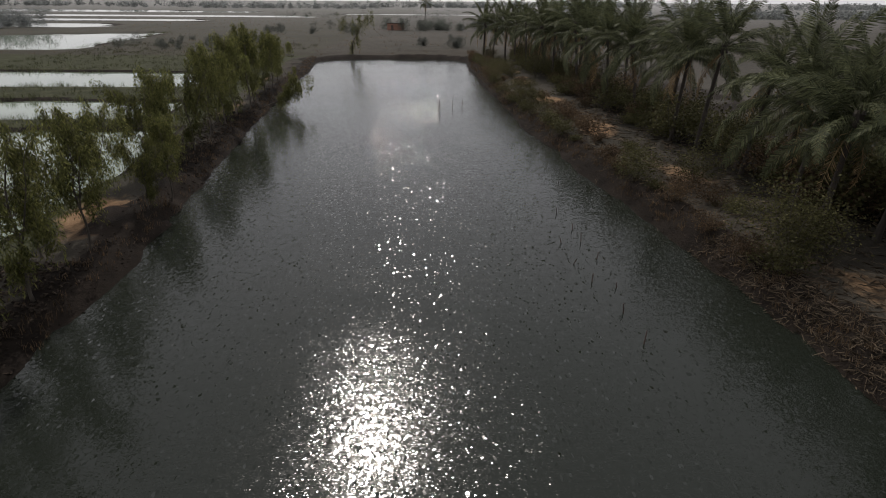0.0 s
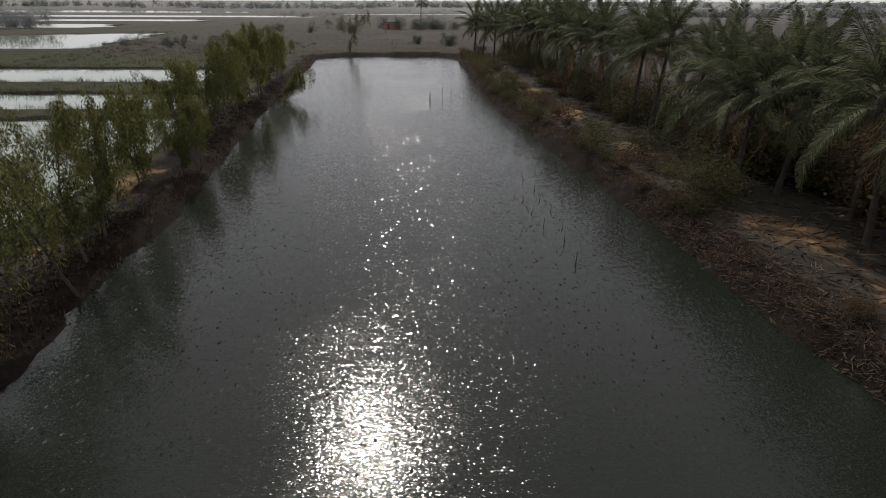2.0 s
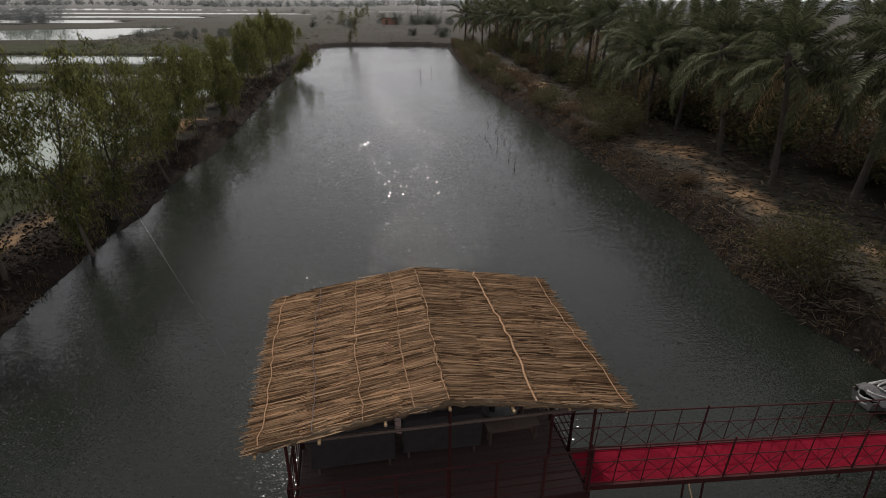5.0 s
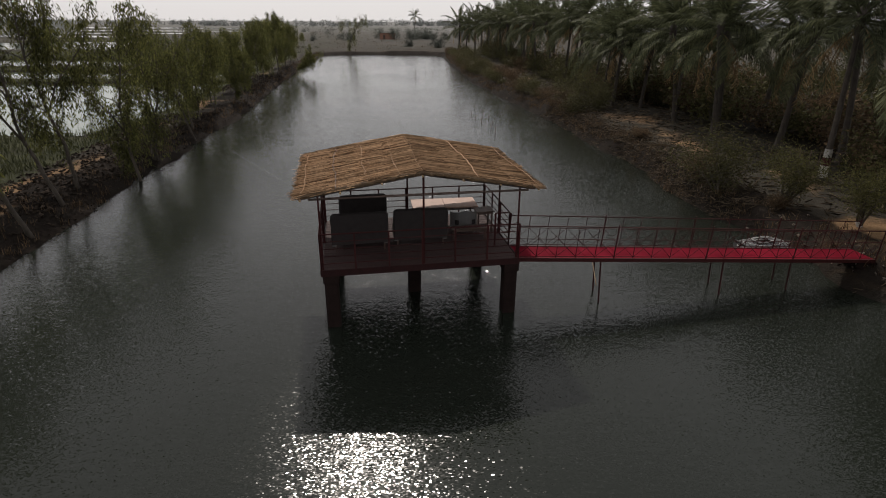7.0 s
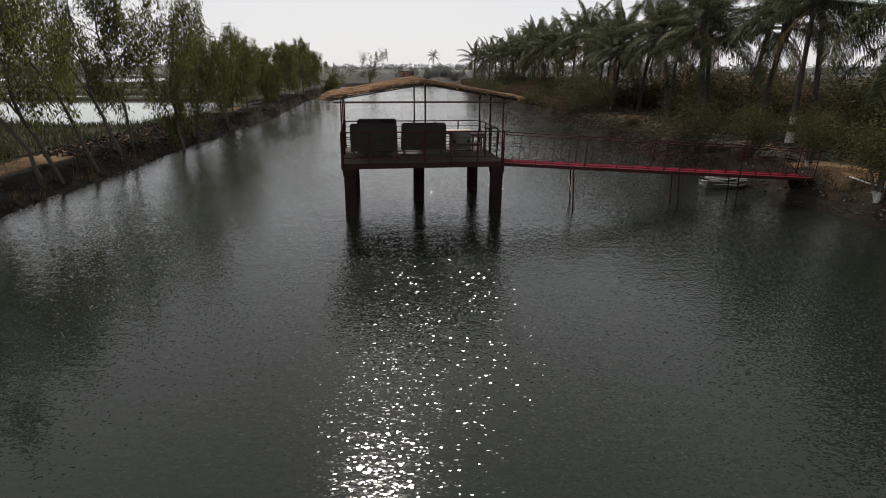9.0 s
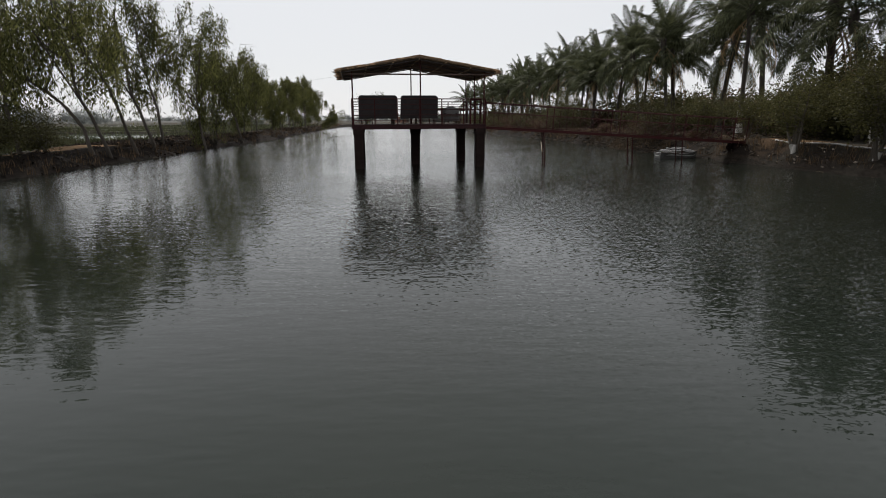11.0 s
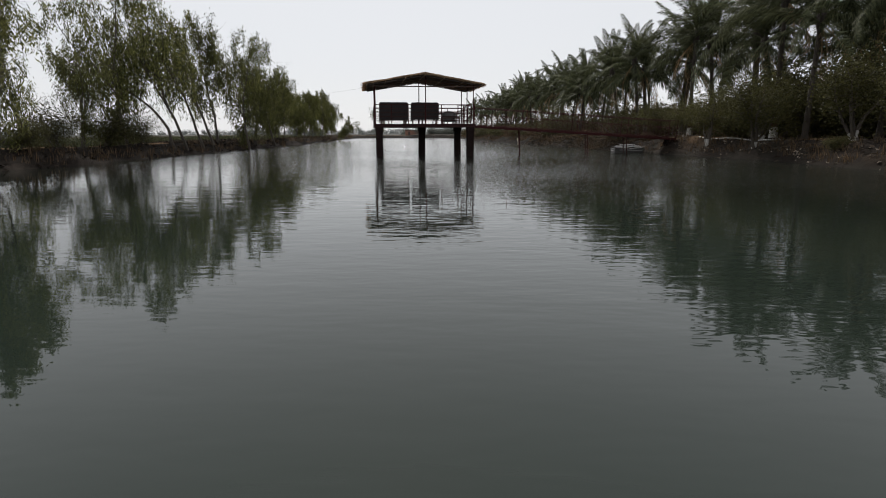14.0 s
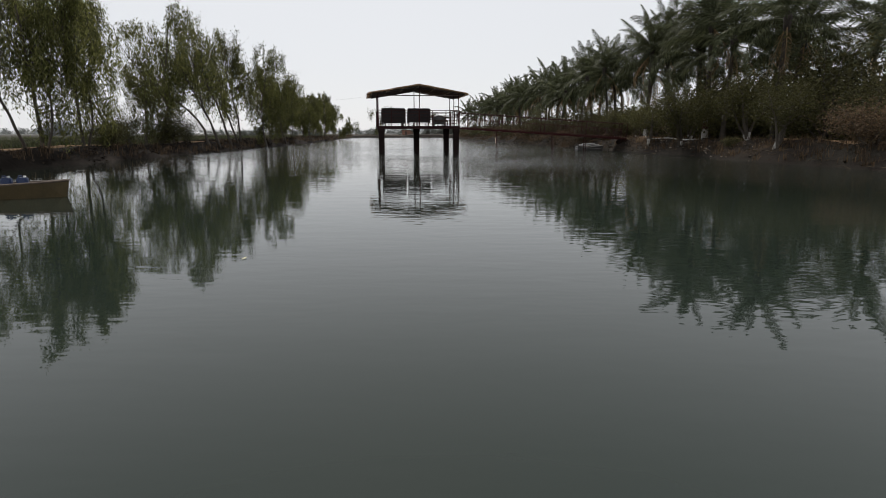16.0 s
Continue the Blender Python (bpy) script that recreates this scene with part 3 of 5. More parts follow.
def frond_mesh(seed, length, sag, material, name, pairs=76, ragged=0.0):
    """One palm frond along +x: an arching rib with long leaflets to both sides that rise from it and droop at their tips."""
    rng = np.random.RandomState(seed)
    k = Mesh()
    segs = 11
    p, pts = Vector((0, 0, 0)), []
    for s in range(segs + 1):
        pts.append(p.copy())
        ang = -sag * (s / segs) ** 1.5
        p = p + Vector((math.cos(ang), 0, math.sin(ang))) * length / segs
    k.tube(pts, [0.042 * (1 - 0.86 * s / segs) for s in range(segs + 1)], 4)
    for j in range(pairs):
        u = 0.13 + 0.87 * (j + rng.uniform(0, 0.5)) / pairs
        f = min(u * segs, segs - 0.001)
        i = int(f)
        a = pts[i].lerp(pts[i + 1], f - i)
        d = (pts[i + 1] - pts[i]).normalized()
        up = Vector((-d.z, 0, d.x))
        ll = length * 0.185 * (math.sin(math.pi * min(1, 0.22 + 0.74 * u)) ** 0.7) * rng.uniform(0.85, 1.1) + 0.05
        for sgn in (-1, 1):
            if rng.uniform() < ragged:
                continue
            way = (Vector((0, sgn * 0.66, 0)) + d * 0.70 + up * rng.uniform(-0.20, 0.22)).normalized()
            m = a + way * ll * 0.55
            tip = m + (way * 0.45 + Vector((0, 0, -rng.uniform(0.75, 1.1) - 0.5 * ragged))).normalized() * ll * 0.55
            side = d * (0.018 + 0.0045 * length / 3.5)
            i0 = len(k.v)
            k.v += [tuple(a - side * 0.6), tuple(a + side * 0.6), tuple(m + side), tuple(m - side), tuple(tip)]
            k.f += [(i0, i0 + 1, i0 + 2, i0 + 3), (i0 + 3, i0 + 2, i0 + 4)]
    return k.mesh(name, material)


FRONDS = [frond_mesh(10 + i, 4.2, s, M_PALM, "frond") for i, s in enumerate((0.95, 1.3, 1.65, 0.6))]
DRY_FRONDS = [frond_mesh(30 + i, 3.2, s, M_PALM_DRY, "dry_frond", 30, 0.35) for i, s in enumerate((1.2, 0.8))]


def palm(seed, height, lean, label, n=21, painted=False):
    """A coconut palm: ringed trunk and a head of arching fronds."""
    rng = np.random.RandomState(seed)
    t = new("coconut_palm")
    trunk, segs = Mesh(), 22
    pts, rad = [], []
    for s in range(segs + 1):
        u = s / segs
        pts.append(Vector((lean[0] * u ** 1.5, lean[1] * u ** 1.5, -0.25 + (height + 0.25) * u)))
        rad.append((0.145 + 0.09 * math.exp(-u * 9)) * (1.0 if s % 2 else 0.93) * (1 - 0.22 * u))
    trunk.tube(pts, rad, 9)
    part("trunk", trunk, t, M_PALM_BARK)
    if painted:
        for lo, hi, material, label_ in ((0.0, 0.42, M_LIME, "white painted band on the trunk"), (0.43, 0.70, M_MAROON, "dull red painted band on the trunk"), (0.71, 1.0, M_LIME, "white painted band on the trunk")):
            band = Mesh()
            at = [pts[1].lerp(pts[5], lo + (hi - lo) * w) for w in (0.0, 0.5, 1.0)]
            band.tube(at, [0.160 + 0.095 * math.exp(-(p.z + 0.25) / (height + 0.25) * 9) for p in at], 9)
            part("painted_band", band, t, material, label_)
    top = pts[-1]
    heart = Mesh()
    heart.tube([top + Vector((0, 0, z)) for z in (-0.75, -0.35, 0.1, 0.45)], [0.12, 0.21, 0.24, 0.07], 9)
    part("crown_heart", heart, t, M_PALM_BARK, "fibrous brown heart of the crown")
    for i in range(n):
        u = i / n
        pitch = 84 - 108 * u ** 1.0 + rng.uniform(-9, 9)
        m = Matrix.Translation(top + Vector((0, 0, 0.25 - 0.5 * u))) @ pose(0, 0, 0, 0, -pitch, i * 137.5 + rng.uniform(-12, 12))
        m = m @ pose(0, 0, 0, rng.uniform(-40, 40)) @ Matrix.Scale(rng.uniform(0.85, 1.1) * (0.78 + 0.22 * min(1, u * 4)), 4)
        part("frond", FRONDS[3 if u < 0.22 else rng.randint(0, 3)], t, at=m)
    for i in range(3):
        m = Matrix.Translation(top + Vector((0, 0, -0.3))) @ pose(0, 0, 0, 0, rng.uniform(40, 66), rng.uniform(0, 360))
        part("dry_frond", DRY_FRONDS[i % 2], t, at=m, label="brown dead hanging frond")
    return tagged(t, label, "palm tree", "coconut palms along the bank")


def spot(x, y, turn=0.0, scale=1.0, sink=0.0):
    return pose(x, y, ground_z(x, y) - sink, 0, 0, turn) @ Matrix.Scale(scale, 4)


def place(ob, m):
    """Stand a thing at m, with its scale."""
    ob.matrix_basis = m
    return ob


def copy_at(ob, m):
    c = copy_thing(ob, m)
    c.matrix_basis = m
    return c


# trees of the western bank: x, y, height, lean x, lean y, variant
BANK_LABEL = "slender tree with hanging narrow green leaves on the muddy bank"
EUC = [euc_tree("bank_tree", 100 + i, 8.0, lean, stems, lv, low, BANK_LABEL)
       for i, (lean, stems, lv, low) in enumerate([((-0.12, 0.05), 1, 9, 0.40), ((0.10, 0.02), 1, 9, 0.38), ((-0.36, -0.05), 1, 8, 0.44), ((0.04, 0.10), 2, 6, 0.28),
                                                    ((-0.20, 0.12), 1, 12, 0.28), ((-0.28, -0.10), 1, 7, 0.42), ((-0.10, 0.0), 2, 11, 0.30)])]
FAR_EUC = [euc_tree("bank_tree", 120 + i, 8.0, lean, 1, 9, low, BANK_LABEL, 0.24)
           for i, (lean, low) in enumerate([((-0.12, 0.05), 0.34), ((0.12, 0.02), 0.30), ((-0.30, -0.05), 0.36), ((0.04, 0.10), 0.22), ((-0.18, 0.12), 0.20), ((-0.24, -0.10), 0.30)])]
WEST = [
    (-14.6, -25.2, 8.6, 6), (-14.7, -22.1, 8.2, 6), (-16.4, -23.8, 7.6, 5), (-14.7, -19.5, 5.6, 5), (-14.8, -16.1, 5.0, 3), (-15.5, -11.0, 9.0, 4),
    (-14.4, -7.6, 9.8, 2), (-13.8, -7.2, 9.4, 5), (-13.9, -4.5, 9.6, 0), (-14.7, -1.0, 10.0, 5), (-15.4, 1.2, 9.4, 1), (-14.1, 4.8, 9.2, 4), (-15.1, 8.6, 8.8, 3),
    (-15.4, 15.8, 8.4, 0), (-16.6, 18.6, 7.6, 4), (-17.2, 21.5, 7.2, 1), (-19.4, 25.5, 5.6, 3), (-19.8, 31.2, 6.2, 1), (-17.8, 32.6, 4.8, 3), (-17.5, 34.8, 5.4, 0),
    (-17.8, 26.4, 6.8, 0), (-18.9, 38.4, 6.8, 2), (-19.8, 41.0, 7.2, 4), (-20.4, 46.0, 6.8, 1), (-20.9, 50.5, 7.6, 0), (-21.6, 56.5, 7.8, 3), (-22.0, 61.0, 8.4, 4), (-22.2, 65.5, 9.0, 0), (-23.0, 70.5, 8.0, 5),
    (-23.6, 77.0, 7.2, 1), (-24.4, 83.0, 7.2, 0), (-24.8, 88.0, 6.6, 3), (-25.8, 97.0, 6.2, 2),
]
used = set()
for i, (x, y, h, v) in enumerate(WEST):
    m = spot(x, y, (i * 67) % 40 - 20, h / 7.6)
    tree = (EUC if y < 20 else FAR_EUC)[v]
    if tree.name in used:
        copy_at(tree, m)
    else:
        used.add(tree.name)
        place(tree, m)

# tree fallen over the water's edge, far along the western bank
fallen = euc_tree("leaning_tree", 171, 7.0, (1.5, -0.1), 1, 8, 0.4, "tree leaning low over the pond from the bank", 0.25)
place(fallen, spot(-21.4, 68.0, 0, 0.92))
lone = euc_tree("lone_tree", 181, 7.5, (0.03, 0.0), 1, 2, 0.2, "thin sparse tree standing alone at the pond's far end", 0.28)
place(lone, spot(-20.3, 134.5, 0, 1.5))

# coconut palms of the eastern bank
PALMS = [palm(200 + i, h, lean, "coconut palm with dark arching fronds and a grey ringed trunk") for i, (h, lean) in enumerate([(6.0, (0.6, 0.3)), (6.8, (-0.5, 0.4)), (4.9, (0.3, -0.4)), (5.6, (-0.9, -0.2)), (4.2, (0.1, 0.1))])]
EAST = [
    (18.9, 30.9, 5.6, 0), (19.3, 28.7, 6.4, 2), (19.6, 45.0, 7.6, 1), (19.1, 48.8, 6.6, 0), (19.6, 60.2, 6.6, 3), (18.2, 66.0, 6.8, 1), (18.8, 83.7, 7.6, 0), (16.4, 97.0, 7.0, 2),
    (21.4, 19.3, 7.2, 3), (21.4, 12.7, 7.4, 1), (21.2, 35.4, 6.8, 4), (20.2, 38.8, 6.6, 1), (21.6, 27.6, 6.8, 0), (24.6, 10.2, 7.6, 2), (25.2, 5.2, 8.4, 0), 
    (17.6, 74.0, 6.8, 4), (16.5, 90.0, 6.6, 3), (14.6, 105.0, 6.8, 1), (13.4, 112.0, 6.2, 0), (12.4, 119.0, 6.6, 2), (10.6, 126.0, 6.0, 3), (9.0, 131.0, 5.8, 4),
    (20.6, 90.0, 7.0, 4), (19.0, 101.0, 6.6, 0), (17.6, 110.0, 6.8, 3), (15.4, 121.0, 6.4, 1),
    
    (26.4, 24.0, 7.2, 1), (26.8, 16.5, 7.6, 3), (23.4, 33.5, 7.0, 3), (23.2, 15.8, 7.0, 2), (22.4, 58.0, 7.0, 2), (22.6, 74.0, 7.0, 0),
    (25.0, -1.8, 8.2, 4), (27.6, -7.5, 8.0, 1), (24.2, -6.0, 8.6, 3), (21.6, -13.8, 8.4, 0), (22.9, -17.2, 9.0, 1), (27.0, -11.0, 8.4, 2), (22.9, 22.8, 7.0, 1), (25.5, -14.0, 8.8, 0), (29.5, -16.5, 8.6, 2), (33.0, -3.0, 8.0, 0), (33.0, -11.0, 8.4, 3),
    (23.0, 97.0, 6.8, 2), (19.6, 118.0, 6.4, 2),
]
used = set()
HGT = (6.6, 7.4, 5.6, 6.2, 4.8)
for i, (x, y, h, v) in enumerate(EAST):
    m = spot(x, y, (i * 83) % 360, (h + (1.9 if y > 42 else 1.1 if y > -3 else -1.2)) / (HGT[v] + 0.6))
    if v in used:
        copy_at(PALMS[v], m)
    else:
        used.add(v)
        place(PALMS[v], m)
painted = palm(231, 7.2, (0.4, 0.2), "coconut palm with a white painted trunk base", painted=True)
place(painted, spot(21.9, 1.7, 40, 1.05))
copy_at(painted, spot(22.4, -9.4, 200, 1.1))
far_palm = palm(232, 9.0, (0.5, 0.0), "tall palm standing alone in the far fields", 18)
place(far_palm, spot(-8.0, 300.0, 0, 1.15))

# shrubs
SHRUBS = [(1.7, 1.7, M_BUSH, "dense green shrub at the water's edge"), (2.1, 2.3, M_BUSH, "dense green shrub at the water's edge"),
          (1.5, 1.2, M_BUSH_BROWN, "dry brown shrub on the bank"), (1.9, 1.6, M_BUSH_BROWN, "dry brown shrub on the bank"), (1.3, 1.0, M_BUSH, "low green shrub on the bank")]
BUSH = [bush("bank_shrub", 300 + i, s, h, 4, m, lb, 6, 0.15, fine=False) for i, (s, h, m, lb) in enumerate(SHRUBS)]
NEAR_BUSH = [bush("bank_shrub", 310 + i, s, h, 12, m, lb, 6, 0.085) for i, (s, h, m, lb) in enumerate(SHRUBS)]
LIMED = [bush("limewashed_shrub", 330 + i, 1.8, 2.9, 20, M_OLIVE, "small olive-green tree with white limewashed stems", 5, 0.08, 1.0) for i in range(2)]
rs = np.random.RandomState(7)
spots = []
for y in np.arange(24, 130, 2.3):
    e = right_edge(y)
    thick = 0.70 if y < 60 else 0.85
    if rs.uniform() < thick:
        spots.append((e + rs.uniform(0.9, 2.0), y + rs.uniform(-0.6, 0.6), rs.uniform(0.45, 1.05)))
    if rs.uniform() < thick:
        spots.append((e + rs.uniform(2.6, 5.6), y + rs.uniform(-0.8, 0.8), rs.uniform(0.5, 1.1)))
for y in np.arange(36, 130, 4.6):
    spots.append((right_edge(y) + rs.uniform(10, 15), y + rs.uniform(-1, 1), rs.uniform(0.8, 1.3)))
for y in np.arange(28, 130, 2.6):
    spots.append((right_edge(y) + rs.uniform(8.5, 13), y + rs.uniform(-0.8, 0.8), rs.uniform(0.9, 1.7)))
    spots.append((right_edge(y) + rs.uniform(11, 16), y + rs.uniform(-0.8, 0.8), rs.uniform(1.1, 1.9)))
for y in np.arange(-30, 36, 2.2):
    spots.append((right_edge(y) + rs.uniform(10.5, 15), y + rs.uniform(-1, 1), rs.uniform(1.3, 2.3)))
    spots.append((right_edge(y) + rs.uniform(14, 22), y + rs.uniform(-1, 1), rs.uniform(1.6, 2.6)))
used = set()
for i, (x, y, s) in enumerate(spots):
    v = int(rs.choice([0, 1, 2, 3, 4], p=[0.24, 0.24, 0.17, 0.19, 0.16]))
    m = spot(x, y, rs.uniform(0, 360), s)
    if v in used:
        copy_at(BUSH[v], m)
    else:
        used.add(v)
        place(BUSH[v], m)
near_used = set()
hedge = [(right_edge(y) + rs.uniform(6.5, 10), y + rs.uniform(-0.8, 0.8), rs.uniform(1.8, 2.5), int(rs.choice([0, 1, 1, 0]))) for y in np.arange(-19, 1, 2.1)]
for x, y, s, v in hedge + [(15.6, 25.4, 1.5, 1), (15.9, 0.4, 1.25, 1), (16.9, 4.0, 0.7, 4), (16.4, 12.5, 0.6, 2), (16.2, 2.6, 0.8, 3), (17.4, -2.4, 0.5, 2),
                   (19.2, -20.0, 0.5, 4), (20.4, -28.4, 1.0, 3), (21.2, -31.0, 1.0, 0), (22.6, -25.0, 1.2, 1), (-15.2, -13.6, 1.1, 0), (-14.6, -10.6, 0.8, 1), (-14.4, -20.8, 0.8, 0), (-19.6, -4.6, 0.9, 4), (-20.5, -2.5, 0.8, 0), (-14.8, -17.8, 0.9, 1)]:
    m = spot(x, y, x * 90, s)
    if v in near_used:
        copy_at(NEAR_BUSH[v], m)
    else:
        near_used.add(v)
        place(NEAR_BUSH[v], m)
for i, (x, y, s) in enumerate([(17.8, -2.0, 0.82), (18.9, -5.3, 0.78), (18.0, -10.9, 1.0), (19.9, -12.6, 1.0), (18.5, -14.7, 1.15), (20.6, -19.0, 1.2), (19.4, -24.0, 0.95)]):
    m = spot(x, y, i * 77, s)
    (place if i < 2 else copy_at)(LIMED[i % 2], m)


def blades(name, label, pts, n_each, spread, high, material, seed, lean=0.25, wide=0.02):
    """Standing blades in tufts, as one object."""
    rng = np.random.RandomState(seed)
    c = np.repeat(np.asarray(pts, float), n_each, axis=0)
    n = len(c)
    c[:, :2] += rng.normal(0, spread, (n, 2))
    h = high * rng.uniform(0.5, 1.2, n)
    a = rng.uniform(0, 6.28, n)
    off = np.stack([np.cos(a), np.sin(a), np.zeros(n)], -1)
    side = np.stack([-np.sin(a + 0.5), np.cos(a + 0.5), np.zeros(n)], -1) * wide
    tip = c + off * (h * lean * rng.uniform(0, 1, n))[:, None] + np.stack([np.zeros(n), np.zeros(n), h], -1)
    mid = c * 0.45 + tip * 0.55 - off * (h * lean * 0.15)[:, None]
    q = np.stack([c - side, c + side, mid + side * 0.8, mid - side * 0.8, tip], 1)
    i = np.arange(n)[:, None] * 5
    faces = [tuple(r) for r in (i + np.array([0, 1, 2, 3]))] + [tuple(r) for r in (i + np.array([3, 2, 4]))]
    me = bpy.data.meshes.new(name)
    me.from_pydata(q.reshape(-1, 3).tolist(), [], [tuple(int(k) for k in f) for f in faces])
    me.materials.append(material)
    thing(name, Matrix.Identity(4), label, "reeds" if "reed" in name else "grass", kind="stuff", data=me)


rs = np.random.RandomState(11)
reed_pts = []
for poly in PONDS[:4]:
    n = len(poly)
    for k in range(n):
        (x0, y0), (x1, y1) = poly[k], poly[(k + 1) % n]
        ln = math.hypot(x1 - x0, y1 - y0)
        for _ in range(int(ln * (1.5 if y0 < 110 else 0.7))):
            u = rs.uniform()
            x, y = x0 + (x1 - x0) * u + rs.normal(0, 0.9), y0 + (y1 - y0) * u + rs.normal(0, 0.9)
            if x > -110:
                reed_pts.append((x, y, ground_z(x, y)))
blades("marsh_reeds", "green reeds fringing the marsh ponds", reed_pts, 16, 0.4, 0.8, M_REED, 1, 0.6, 0.02)
grass_pts = []
for _ in range(2600):
    y = rs.uniform(-45, 20)
    x = left_edge(y) - rs.uniform(5.5, 32)
    grass_pts.append((x, y, ground_z(x, y)))
for _ in range(1500):
    y = rs.uniform(20, 170)
    x = left_edge(y) - rs.uniform(6, 60)
    z = ground_z(x, y)
    if z > 0.1:
        grass_pts.append((x, y, z))
blades("marsh_grass", "tall green grass behind the western path", grass_pts, 9, 0.5, 0.42, M_REED, 2, 0.9, 0.03)
tuft_pts = []
for _ in range(1500):
    y = rs.uniform(-40, 128)
    x = right_edge(y) + abs(rs.normal(0, 1)) * 1.2 + 0.2
    tuft_pts.append((x, y, ground_z(x, y)))
for _ in range(800):
    y = rs.uniform(-40, 128)
    x = left_edge(y) - abs(rs.normal(0, 1)) * 1.0 - 0.2
    tuft_pts.append((x, y, ground_z(x, y)))
blades("bank_grass", "dry and green grass tufts on the pond banks", tuft_pts, 7, 0.12, 0.34, M_BUSH_BROWN, 3, 0.7, 0.012)
wild = []
for _ in range(1500):
    y = rs.uniform(131, 420)
    x = rs.uniform(-160, 120)
    wild.append((x, y, ground_z(x, y)))
blades("dry_field_grass", "dry brown grass of the far fields", wild, 5, 0.8, 0.6, M_BUSH_BROWN, 4, 0.5, 0.035)


def litter(name, label, n, area, material, seed, ln, thick):
    """Strewn bent strips and clods on the ground, as one object."""
    rng = np.random.RandomState(seed)
    v, f = [], []
    for _ in range(n):
        x, y = area(rng)
        z = ground_z(x, y) + thick * 0.4
        a, l = rng.uniform(0, 6.28), ln * rng.uniform(0.3, 1.4)
        d = Vector((math.cos(a), math.sin(a), rng.normal(0, 0.22)))
        s = Vector((-math.sin(a), math.cos(a), rng.normal(0, 0.4))) * thick * rng.uniform(0.5, 1.5)
        p = Vector((x, y, z + abs(rng.normal(0, thick))))
        up = Vector((0, 0, thick * rng.uniform(0.6, 1.6)))
        i = len(v)
        for q in (p - d * l / 2 - s, p - d * l / 2 + s, p + up * 1.3 + s, p + up * 1.3 - s, p + d * l / 2 + s * 0.5, p + d * l / 2 - s * 0.5,
                  p - s * 1.2 - up, p + s * 1.2 - up):
            v.append(tuple(q))
        f += [(i, i + 1, i + 2, i + 3), (i + 3, i + 2, i + 4, i + 5), (i, i + 3, i + 5, i + 6), (i + 1, i + 7, i + 4, i + 2)]
    me = bpy.data.meshes.new(name)
    me.from_pydata(v, [], f)
    me.materials.append(material)
    thing(name, Matrix.Identity(4), label, "litter", kind="stuff", data=me)


def east_slope(r):
    y = r.uniform(-2, 28) if r.uniform() < 0.8 else r.uniform(-34, 60)
    return right_edge(y) + r.normal(1.0, 0.9), y


def west_slope(r):
    y = r.uniform(-34, 75)
    return left_edge(y) - r.normal(0.9, 0.9), y


def west_heaps(r):
    y = r.uniform(-3, 25) if r.uniform() < 0.65 else r.uniform(42, 62)
    return left_edge(y) - r.uniform(1.0, 5.5), y


litter("dry_palm_litter", "strewn dry palm stalks and leaves on the eastern bank", 6500, east_slope, M_LITTER, 5, 0.55, 0.011)
def east_path(r):
    y = r.uniform(-4, 70)
    return right_edge(y) + r.uniform(1.5, 11), y


litter("fallen_palm_leaves", "dry fallen palm leaves lying under the palms", 3800, east_path, M_LITTER, 9, 0.75, 0.02)
def landing_slope(r):
    y = r.uniform(-24, -3)
    return right_edge(y) + abs(r.normal(0, 1.1)) + 0.1, y


litter("bank_rubble", "pale stones and broken bits strewn on the eastern bank", 150, landing_slope, M_STONE, 12, 0.14, 0.022)
litter("mud_clods", "dark clods and roots on the western bank", 1800, west_slope, M_DARK_LITTER, 6, 0.2, 0.022)
litter("dug_mud_heaps", "heaps of dark dug mud beside the western path", 3600, west_heaps, M_DARK_LITTER, 8, 0.22, 0.036)

# ---- hut on stilts ----
HUT = pose(1.48, -8.79, 0, 0, 0, 9.0)
DECK_TOP, HALF_W, HALF_D = 1.84, 2.86, 2.1
hut = thing("stilt_hut", HUT, "open thatched hut with maroon railings on concrete pillars in the pond", "hut")


def box_part(name, c, s, parent, material, bev=0.0, label=""):
    k = Mesh()
    k.box((0, 0, 0), s, None, bev)
    return part(name, k, parent, material, label, Matrix.Translation(c))


for u, v in ((-2.62, -1.9), (2.66, -1.9), (0.0, 0.0), (-2.5, 1.75), (2.5, 1.75)):
    k = Mesh()
    w = 0.20
    for z0, z1, ww in ((-1.6, 1.42, w), (1.42, 1.66, w + 0.035)):
        k.box((0, 0, (z0 + z1) / 2), (ww * 2, ww * 2, z1 - z0), None, 0.03)
    part("pillar", k, hut, M_CONCRETE, "square damp concrete pillar", pose(u, v, 0, rs.uniform(-0.8, 0.8), rs.uniform(-0.8, 0.8), 0))
for v in (-1.95, 0.0, 1.95):
    box_part("floor_beam", (0, v, 1.72), (5.66, 0.12, 0.12), hut, M_STEEL, 0.01)
n_board = 24
for i in range(n_board):
    w = 2 * HALF_D / n_board
    box_part("deck_board", (0, -HALF_D + w * (i + 0.5), DECK_TOP - 0.025 + rs.uniform(-0.002, 0.002)), (2 * HALF_W - 0.06, w - 0.012, 0.045), hut, M_DECK)
for c, s in (((0, -HALF_D - 0.022, 1.745), (2 * HALF_W, 0.035, 0.19)), ((0, HALF_D + 0.022, 1.745), (2 * HALF_W, 0.035, 0.19)),
             ((-HALF_W - 0.02, 0, 1.745), (0.035, 2 * HALF_D + 0.08, 0.19)), ((HALF_W + 0.02, 0, 1.745), (0.035, 2 * HALF_D + 0.08, 0.19))):
    box_part("edge_beam", c, s, hut, M_EDGE)

# railings
RAIL_H = 1.06


